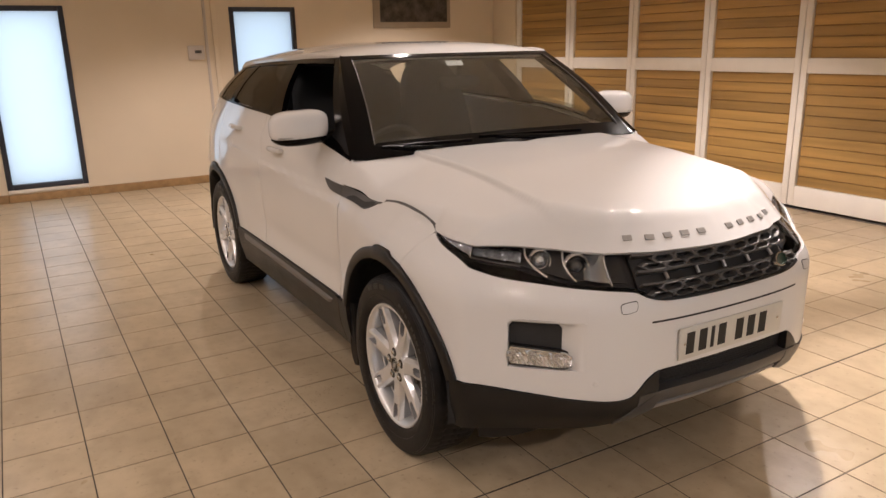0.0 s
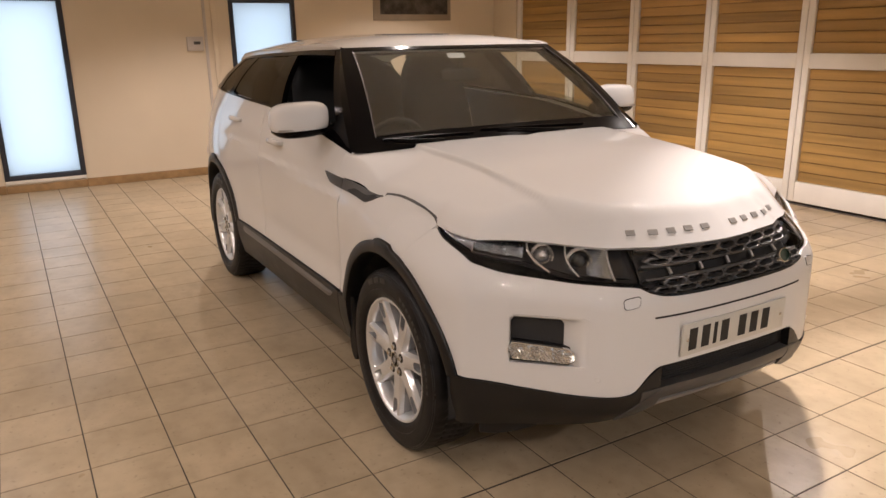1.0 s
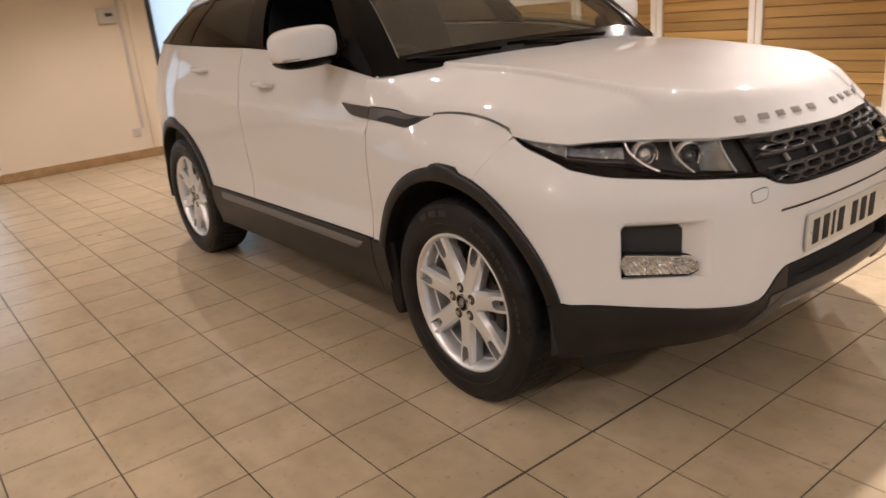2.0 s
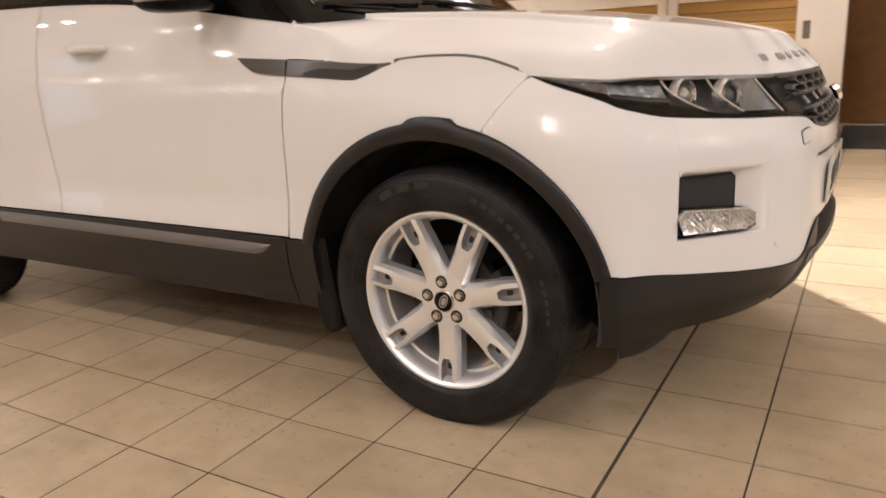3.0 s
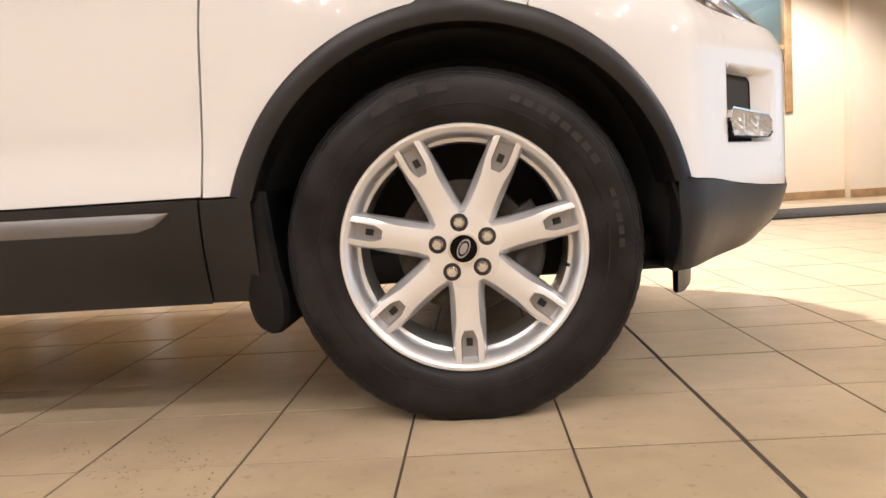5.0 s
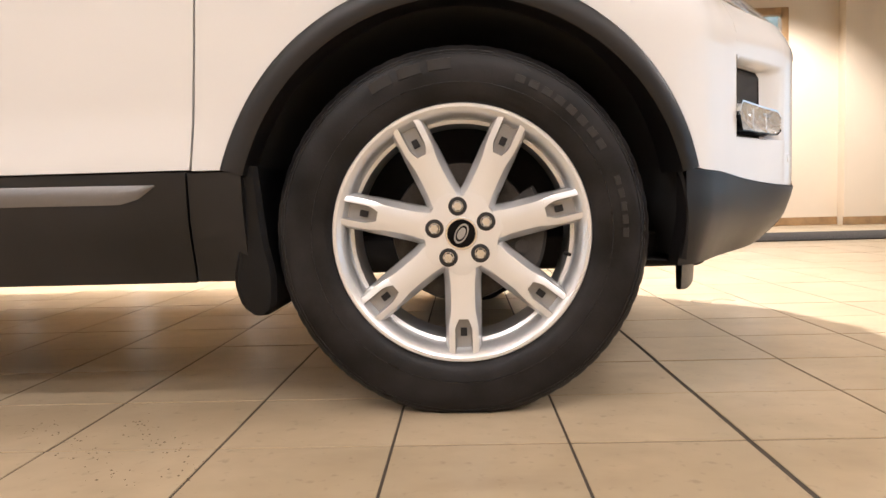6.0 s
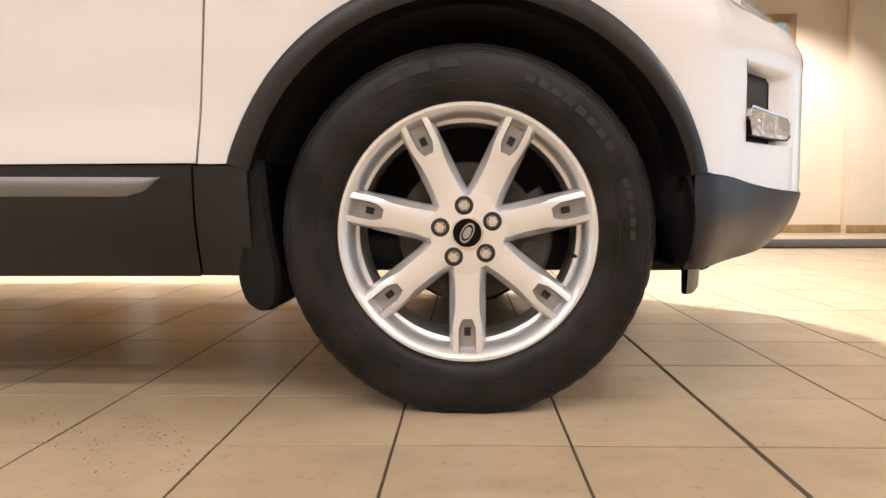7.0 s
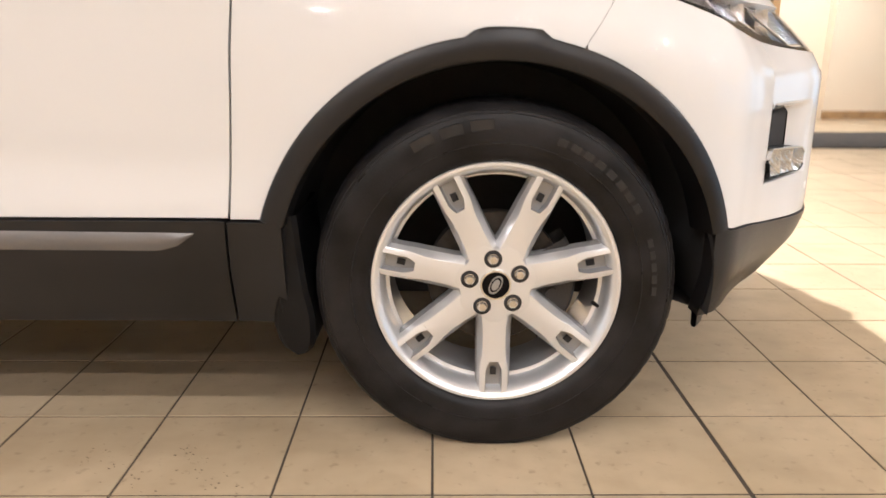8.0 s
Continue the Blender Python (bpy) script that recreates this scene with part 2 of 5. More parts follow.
# ---- mesh helpers ----
def finish(name, bm, mat, smooth=True, sharp=34):
    bmesh.ops.remove_doubles(bm, verts=bm.verts, dist=1e-5)
    for f in bm.faces:
        f.smooth = smooth
    if smooth:
        for e in bm.edges:
            if len(e.link_faces) == 2 and e.calc_face_angle(0) > radians(sharp):
                e.smooth = False
            elif len(e.link_faces) == 1:
                e.smooth = False
    me = bpy.data.meshes.new(name)
    bm.to_mesh(me)
    bm.free()
    me.materials.append(mat)
    return new(name, me)


def part(name, bm, mat, parent=None, label="", smooth=True, sharp=34, thick=0.0):
    ob = finish(name, bm, mat, smooth, sharp)
    ob.parent = parent
    if label:
        ob["label"] = label
    if thick:
        md = ob.modifiers.new("thickness", "SOLIDIFY")
        md.thickness, md.offset = thick, -1
    return ob


def empty(name, label, category, m=None, group="", kind=""):
    ob = new(name)
    if m is not None:
        ob.matrix_world = m
    return tagged(ob, label, category, group, kind)


def box(bm, x0, x1, y0, y1, z0, z1, bevel=0.0, seg=2):
    r = bmesh.ops.create_cube(bm, size=1.0, matrix=Matrix.LocRotScale(((x0 + x1) / 2, (y0 + y1) / 2, (z0 + z1) / 2), None, (x1 - x0, y1 - y0, z1 - z0)))
    if bevel:
        es = {e for v in r["verts"] for e in v.link_edges}
        bmesh.ops.bevel(bm, geom=list(es), offset=bevel, segments=seg, profile=0.5, affect="EDGES")
    return bm


def boxed(x0, x1, y0, y1, z0, z1, bevel=0.0, seg=2):
    return box(bmesh.new(), x0, x1, y0, y1, z0, z1, bevel, seg)


def sheet(rows, bm=None, closed=False):
    """Quads over rows of points."""
    bm = bm or bmesh.new()
    vs = [[bm.verts.new(p) for p in r] for r in rows]
    for a, b in zip(vs[:-1], vs[1:]):
        n = len(a)
        for i in range(n if closed else n - 1):
            try:
                bm.faces.new((a[i], a[(i + 1) % n], b[(i + 1) % n], b[i]))
            except ValueError:
                pass
    return bm


def lathe(profile, n=64, axis="y", bm=None, closed=False):
    """Turns (radius, along) points about the axis."""
    rows = []
    for k in range(n):
        a = 2 * math.pi * k / n
        rows.append([(r * math.cos(a), h, r * math.sin(a)) if axis == "y" else ((h, r * math.cos(a), r * math.sin(a)) if axis == "x" else (r * math.cos(a), r * math.sin(a), h)) for r, h in profile])
    rows.append(rows[0])
    bm = sheet(rows, bm, closed)
    bmesh.ops.remove_doubles(bm, verts=bm.verts, dist=1e-6)
    return bm


def tube(points, radius, n=10, bm=None, caps=True):
    """A round bar along points."""
    bm = bm or bmesh.new()
    pts = [Vector(p) for p in points]
    rows = []
    for i, p in enumerate(pts):
        d = (pts[min(i + 1, len(pts) - 1)] - pts[max(i - 1, 0)]).normalized()
        u = d.orthogonal().normalized() if i == 0 else (u - d * u.dot(d)).normalized()
        w = d.cross(u)
        r = radius[i] if isinstance(radius, (list, tuple)) else radius
        rows.append([p + r * (math.cos(2 * math.pi * k / n) * u + math.sin(2 * math.pi * k / n) * w) for k in range(n)])
    vs = [[bm.verts.new(q) for q in r] for r in rows]
    for a, b in zip(vs[:-1], vs[1:]):
        for i in range(n):
            bm.faces.new((a[i], a[(i + 1) % n], b[(i + 1) % n], b[i]))
    if caps:
        bm.faces.new(vs[0][::-1])
        bm.faces.new(vs[-1])
    return bm


def prism(outline, depth, place, bm=None, bevel=0.0):
    """A flat outline (u, v) given depth; place(u, v, d) puts each corner."""
    bm = bm or bmesh.new()
    a = [bm.verts.new(place(u, w, 0)) for u, w in outline]
    b = [bm.verts.new(place(u, w, depth)) for u, w in outline]
    n = len(a)
    fs = [bm.faces.new(a[::-1]), bm.faces.new(b)]
    for i in range(n):
        fs.append(bm.faces.new((a[i], a[(i + 1) % n], b[(i + 1) % n], b[i])))
    bmesh.ops.recalc_face_normals(bm, faces=fs)
    if bevel:
        es = [e for e in fs[1].edges] + [e for e in fs[0].edges]
        bmesh.ops.bevel(bm, geom=es, offset=bevel, segments=2, profile=0.5, affect="EDGES")
    return bm


def knots(table):
    """A smooth curve through (t, value) knots that does not overshoot."""
    t = np.array([k[0] for k in table], float)
    y = np.array([k[1] for k in table], float)
    if t[0] > t[-1]:
        t, y = t[::-1], y[::-1]
    h = np.diff(t)
    d = np.diff(y) / h
    m = np.zeros(len(t))
    m[0], m[-1] = d[0], d[-1]
    for i in range(1, len(t) - 1):
        if d[i - 1] * d[i] > 0:
            w1, w2 = 2 * h[i] + h[i - 1], h[i] + 2 * h[i - 1]
            m[i] = (w1 + w2) / (w1 / d[i - 1] + w2 / d[i])

    def at(q):
        if q <= t[0]:
            return float(y[0])
        if q >= t[-1]:
            return float(y[-1])
        i = int(np.searchsorted(t, q)) - 1
        s = (q - t[i]) / h[i]
        return float(y[i] * (1 + 2 * s) * (1 - s) ** 2 + h[i] * m[i] * s * (1 - s) ** 2 + y[i + 1] * s * s * (3 - 2 * s) + h[i] * m[i + 1] * s * s * (s - 1))
    return at

# ---- the room ----
X0, X1, Y0, Y1, ZC = ROOM
TILE = 0.3068


def structure(name, bm, mat, label, category, smooth=False):
    return tagged(finish(name, bm, mat, smooth), label, category, kind="structure")


floor = structure("floor", boxed(X0 - 0.3, X1 + 0.2, Y0 - 0.2, Y1 + 0.2, -0.12, -0.0016), M_GROUT, "beige ceramic tiled showroom floor with dark joints", "floor")
structure("ceiling", boxed(X0 - 0.25, X1 + 0.2, Y0 - 0.2, Y1 + 0.2, ZC, ZC + 0.15), M_CEIL, "plain white plastered showroom ceiling", "ceiling")


def wall_x(name, xa, xb, y0, y1, holes, label):
    """A wall across x from xa to xb, with holes (y0, y1, z0, z1)."""
    bm = bmesh.new()
    y = y0
    for a, b, c, d in holes:
        box(bm, xa, xb, y, a, 0, ZC)
        box(bm, xa, xb, a, b, 0, c)
        box(bm, xa, xb, a, b, d, ZC)
        y = b
    box(bm, xa, xb, y, y1, 0, ZC)
    return structure(name, bm, M_WALL, label, "wall")


WIN = [(-3.80, -2.99, 0.14, 2.10), (-1.12, -0.300, 0.14, 2.10), (1.505, 2.34, 0.14, 2.10)]
# made-up openings in the unseen east wall for the added daylight
EAST_ADDED = [(y, y + 1.75, 0.12, 2.06) for y in (-3.90, -1.90, 0.10, 2.10, 4.10)]
wall_x("wall_west", X0 - 0.25, X0, Y0, DOOR_Y + 0.06, WIN, "cream painted wall with tall frosted windows, seen or added")
structure("wall_south", boxed(X0, X1, Y0 - 0.2, Y0, 0, ZC), M_WALL, "plain cream painted wall", "wall")
wall_x("wall_east", X1, X1 + 0.25, Y0, Y1, EAST_ADDED, "cream painted wall with tall frosted windows, seen or added")
bm = bmesh.new()
WX0, WX1, WZ0, WZ1 = 2.65, 3.97, 1.04, 2.55
box(bm, X0, WX0, Y1, Y1 + 0.2, 0, ZC)
box(bm, WX1, X1, Y1, Y1 + 0.2, 0, ZC)
box(bm, WX0, WX1, Y1, Y1 + 0.2, 0, WZ0)
box(bm, WX0, WX1, Y1, Y1 + 0.2, WZ1, ZC)
structure("wall_north", bm, M_WALL, "cream painted wall with an oak-framed window", "wall")
structure("wall_pier", boxed(4.56, X1, Y1 - 0.16, Y1 - 0.003, 0, ZC), M_WALL, "cream painted pier standing proud of the wall", "wall")
# cream wall beside and behind the sliding doors
structure("wall_door_end", boxed(X0 + 0.002, -6.242, DOOR_Y - 0.02, DOOR_Y + 0.12, 0, ZC), M_WALL, "cream painted end of the door wall", "wall")
structure("wall_above_doors", boxed(-6.24, 0.88, DOOR_Y - 0.02, DOOR_Y + 0.12, 2.62, ZC), M_WALL, "cream painted wall above the sliding doors", "wall")


def skirting(name, x0, x1, y0, y1, h=0.095):
    return structure(name, boxed(x0, x1, y0, y1, 0.0, h, 0.006), M_SKIRT, "oak-coloured wooden skirting board along the wall", "skirting board")


skirting("baseboard_west_a", X0 + 0.001, X0 + 0.022, -0.300, DOOR_Y - 0.03)
skirting("baseboard_west_b", X0 + 0.001, X0 + 0.014, -1.12, -0.302, 0.085)
skirting("baseboard_west_c", X0 + 0.001, X0 + 0.022, -2.988, -1.122)
skirting("baseboard_north_a", 1.86, 4.55, Y1 - 0.022, Y1 - 0.001)
skirting("baseboard_north_b", 4.54, X1, Y1 - 0.184, Y1 - 0.163)


def frosted_window(name, y0, y1, z0, z1):
    w = tagged(new(name), "tall frosted glass window, seen or added, in a dark blue-grey metal frame", "window", kind="structure")
    t = 0.055
    xa, xb = X0 - 0.06, X0 + 0.012
    for nm, a in (("window_frame", (y0, y0 + t, z0, z1)), ("window_frame", (y1 - t, y1, z0, z1)), ("window_frame", (y0 + t, y1 - t, z0, z0 + t)), ("window_frame", (y0 + t, y1 - t, z1 - t, z1))):
        part(nm, boxed(xa, xb, *a, 0.004), M_FRAMEBLUE, w)
    part("pane", boxed(X0 - 0.035, X0 - 0.028, y0 + t - 0.01, y1 - t + 0.01, z0 + t - 0.01, z1 - t + 0.01), M_FROST, w, "backlit frosted pane")
    part("window_sill", boxed(X0 - 0.02, X0 + 0.014, y0 + 0.003, y1 - 0.003, z0 - 0.042, z0 - 0.002, 0.004), M_WHITEWOOD, w)
    return w


frosted_window("window_1", *WIN[1])
frosted_window("window_2", *WIN[2])
frosted_window("window_4", *WIN[0])
# the east windows are added out of view to carry that fill
for n_, (y0, y1, z0, z1) in zip(("window_5", "window_6", "window_7", "window_8", "window_9"), EAST_ADDED):
    frosted_window(n_, y0, y1, z0, z1).matrix_world = pose(X0 + X1, y0 + y1, 0, 0, 0, 180)

# oak-framed window in the north wall, with the next room behind it
w = tagged(new("window_3"), "oak-framed internal window with a notice taped inside", "window", kind="structure")
ya, yb, t = Y1 - 0.03, Y1 + 0.08, 0.085
for a in ((WX0, WX0 + t, WZ0, WZ1), (WX1 - t, WX1, WZ0, WZ1)):
    part("window_frame", boxed(a[0], a[1], ya, yb, a[2], a[3], 0.006), M_SKIRT, w)
for a in ((WZ0, WZ0 + t), (WZ1 - t, WZ1), (1.76, 1.82)):
    part("window_frame", boxed(WX0 + t, WX1 - t, ya + 0.005, yb, a[0], a[1], 0.006), M_SKIRT, w)
part("mullion", boxed(3.26, 3.32, ya + 0.008, yb, WZ0 + t, 1.757, 0.005), M_SKIRT, w)
part("pane", boxed(WX0 + t, WX1 - t, Y1 + 0.03, Y1 + 0.036, 1.82, WZ1 - t), M_GLASS, w).visible_shadow = False
part("pane", boxed(WX0 + t, WX1 - t, Y1 + 0.03, Y1 + 0.036, WZ0 + t, 1.76), M_GLASS, w).visible_shadow = False
tagged(finish("notice", boxed(3.36, 3.80, Y1 + 0.022, Y1 + 0.027, 1.14, 1.52), M_PAPER, False), "white paper notice taped to the window pane", "notice")
M_OUTSIDE = material("pale_green_hall", (0.45, 0.52, 0.50), 0.8, vary=0.2, scale=0.9, fine=6, bump=0.0)
M_BEAM = material("grey_beam", (0.22, 0.25, 0.25), 0.6, vary=0.1, bump=0.0)
structure("hall_wall", boxed(1.2, 5.6, Y1 + 2.2, Y1 + 2.3, 0, 3.2), M_OUTSIDE, "pale green wall of the hall behind the window", "wall")
structure("hall_floor", boxed(1.2, 5.6, Y1 + 0.2, Y1 + 2.2, -0.1, 0.0), M_CEIL, "pale floor of the hall behind the window", "floor")
bm = bmesh.new()
prism([(2.7, 1.9), (4.9, 2.85), (4.9, 3.05), (2.7, 2.05)], 0.15, lambda u, z, d: (u, Y1 + 1.6 + d, z), bm)
tagged(finish("sloping_beam", bm, M_BEAM, False), "grey sloping steel beam in the hall behind", "beam", kind="structure")
hall = bpy.data.lights.new("hall_daylight", "AREA")
hall.shape, hall.size, hall.size_y, hall.energy, hall.color = "RECTANGLE", 2.5, 1.2, 38, (0.85, 0.94, 1.0)
new("hall_daylight", hall).matrix_world = look((3.4, Y1 + 1.2, 3.1), (3.4, Y1 + 1.2, 0))

# brown wooden door in the north wall
d = tagged(new("door_1"), "brown varnished wooden door in its frame, closed", "door", kind="structure")
part("door_leaf", boxed(0.80, 1.69, Y1 - 0.045, Y1 - 0.004, 0.012, 2.05, 0.004), M_DOORWOOD, d)
for a in ((0.71, 0.797, 0, 2.14), (1.693, 1.83, 0, 2.14)):
    part("door_frame", boxed(a[0], a[1], Y1 - 0.075, Y1 - 0.003, a[2], a[3], 0.005), M_DOORWOOD, d)
part("door_frame", boxed(0.80, 1.69, Y1 - 0.075, Y1 - 0.003, 2.055, 2.14, 0.005), M_DOORWOOD, d)
bm = tube([(1.60, Y1 - 0.046, 1.0), (1.60, Y1 - 0.09, 1.0), (1.50, Y1 - 0.09, 1.0)], 0.01)
part("door_handle", bm, M_CHROME, d, "chrome lever handle")


def floor_mat(x0, x1, y0, y1):
    return tagged(finish("floor_mat", boxed(x0, x1, y0, y1, 0.0005, 0.012, 0.004), M_MAT), "black ribbed entrance mat on the tiles", "mat", "entrance mats")


floor_mat(0.85, 1.64, 5.70, 7.32)
floor_mat(1.96, 5.2, 4.90, 6.02)

# ---- sliding doors of cedar slats in white frames ----
LEAVES = [(-6.235, -6.15, -5.155, -5.083), (-5.077, -5.00, -4.025, -3.963), (-3.957, -3.89, -2.934, -2.868), (-2.862, -2.797, -1.842, -1.778), (-1.772, -1.708, -0.62, -0.535), (-0.529, -0.445, 0.50, 0.86)]
SLATS = 11


def sliding_door(x0, a, b, x1, last):
    ob = empty("sliding_door", "tall white-framed sliding door filled with horizontal cedar slats", "door", pose(x0, DOOR_Y, 0), "row of sliding doors", "structure")
    f = lambda name, u0, u1, z0, z1: part(name, boxed(u0 - x0, u1 - x0, 0, 0.06, z0, z1, 0.004), M_WHITEWOOD, ob)
    f("stile", x0, a, 0.035, 2.60)
    f("stile", b, x1, 0.035, 2.60)
    f("rail", a, b, 0.035, 0.225)
    f("rail", a, b, 1.274, 1.410)
    f("rail", a, b, 2.45, 2.60)
    part("backing", boxed(a - x0, b - x0, 0.048, 0.056, 0.227, 2.448), M_DOORWOOD, ob)
    if last:
        part("flush_pull", boxed(0.548 - x0, 0.604 - x0, -0.006, 0.0, 0.93, 1.07, 0.003), M_STEEL, ob, "steel flush pull")
        part("lock_plate", boxed(0.566 - x0, 0.586 - x0, -0.004, 0.0, 1.30, 1.36, 0.003), M_STEEL, ob, "steel lock plate")
    h = (1.274 - 0.225) / SLATS
    bm = boxed(0, b - a, 0, 0.012, 0.002, h - 0.004, 0.003, 1)
    me = finish("slat", bm, M_SLAT, False)
    me.parent, me.location = ob, (a - x0, 0.030, 0.225)
    for z in (0.225, 1.410):
        for k in range(SLATS):
            if z == 0.225 and k == 0:
                continue
            o = new("slat", me.data)
            o.parent, o.location = ob, (a - x0, 0.030, z + h * k)
    return ob


for i, leaf in enumerate(LEAVES):
    sliding_door(*leaf, i == len(LEAVES) - 1)
structure("door_track", boxed(-6.23, 0.88, DOOR_Y + 0.01, DOOR_Y + 0.05, 0.0, 0.012), M_STEEL, "steel floor track of the sliding doors", "track")
structure("wall_door_back", boxed(-6.23, 0.80, DOOR_Y + 0.30, DOOR_Y + 0.40, 0, ZC), M_WALL, "plain wall behind the sliding doors", "wall")

# ---- things on the west wall ----
alarm = empty("alarm_panel", "small pale wall-mounted alarm panel with a dark display", "alarm panel", pose(X0, 1.070, 1.57))
part("housing", boxed(0.001, 0.035, -0.095, 0.095, -0.08, 0.085, 0.006), M_BOX, alarm)
part("display", boxed(0.036, 0.039, -0.02, 0.06, -0.005, 0.03, 0.002), M_PICTURE, alarm, "dark display window")
part("lower_flap", boxed(0.036, 0.041, -0.085, 0.085, -0.07, -0.03, 0.002), M_BOX, alarm)
tagged(finish("conduit", boxed(X0 + 0.001, X0 + 0.02, 1.190, 1.222, 0.34, ZC - 0.002, 0.003), M_BOX), "thin cream conduit running up the wall", "conduit")
tagged(finish("cable_trunking", boxed(X0 + 0.001, X0 + 0.026, 1.285, 1.34, 0.10, ZC - 0.002, 0.004), M_WALL), "cream painted cable trunking running up the wall", "trunking")
sock = empty("wall_socket", "white plastic wall socket low on the wall", "socket", pose(X0, 1.13, 0.30))
part("plate", boxed(0.001, 0.012, -0.043, 0.043, -0.043, 0.043, 0.003), M_BOX, sock)
part("rocker", boxed(0.0125, 0.016, -0.012, 0.012, 0.008, 0.026, 0.001), M_BOX, sock)
pic = empty("wall_picture", "framed dark landscape photograph in a taupe mount", "picture", pose(X0, 4.03, 2.255))
part("mount", boxed(0.004, 0.02, -0.60, 0.60, -0.42, 0.42, 0.003), M_MOUNT, pic)
part("photograph", boxed(0.0205, 0.023, -0.50, 0.545, -0.34, 0.33), M_PICTURE, pic, "dark photograph of rough ground")

# ---- recessed ceiling lamps ----
first = None
for sx, sy in SPOTS + SOUTH:
    if first is None:
        first = empty("ceiling_lamp", "round white recessed ceiling spotlight, lit", "ceiling lamp", pose(sx, sy, ZC), "ceiling spotlights")
        part("trim_ring", lathe([(0.046, -0.002), (0.062, -0.002), (0.064, -0.006), (0.060, -0.012), (0.048, -0.012), (0.046, -0.002)], 32, "z"), M_WHITEWOOD, first)
    else:
        copy_thing(first, pose(sx, sy, ZC))

# ---- the car: x forward from the front axle, y to its left, z up ----
HUB_Z, ARCH_Z, WHEELBASE, TRACK_Y = 0.357, 0.3645, 2.66, 0.8095
car = empty("car", "white compact luxury SUV with black cladding and silver alloy wheels", "car", pose(0.1374, 1.0982, 0, 0, 0, -0.59))

PLAN = [(0.875, 0.0), (0.872, 0.15), (0.861, 0.29), (0.838, 0.415), (0.806, 0.505), (0.742, 0.59), (0.662, 0.672), (0.584, 0.757), (0.522, 0.828), (0.46, 0.885), (0.33, 0.925), (0.15, 0.938), (0.0, 0.94), (-0.25, 0.93), (-0.6, 0.915), (-1.3, 0.918), (-2.0, 0.925), (-2.4, 0.938), (-2.66, 0.94), (-2.95, 0.915), (-3.2, 0.86), (-3.36, 0.75), (-3.45, 0.55), (-3.49, 0.28), (-3.5, 0.0)]


def _plan_curve():
    p = [Vector(q) for q in PLAN]
    p = [Vector((p[1].x, -p[1].y))] + p + [Vector((p[-2].x, -p[-2].y))]
    out = []
    for i in range(1, len(p) - 2):
        for k in range(12):
            t = k / 12
            a, b, c, d = p[i - 1], p[i], p[i + 1], p[i + 2]
            out.append(0.5 * (2 * b + (c - a) * t + (2 * a - 5 * b + 4 * c - d) * t * t + (3 * b - a - 3 * c + d) * t ** 3))
    out.append(p[-2])
    return np.array([tuple(q) for q in out])


_C = _plan_curve()
_L = np.concatenate([[0], np.cumsum(np.hypot(*np.diff(_C, axis=0).T))])
_T = np.gradient(_C, _L, axis=0)
SMAX = float(_L[-1])


def S(x):
    """How far round the plan, from the middle of the nose, the side stands at x."""
    return float(np.interp(-x, -_C[:, 0], _L))


def SY(y):
    """The same for a place on the nose at y from the middle."""
    n = 12 * 9
    return float(np.interp(y, _C[:n, 1], _L[:n]))


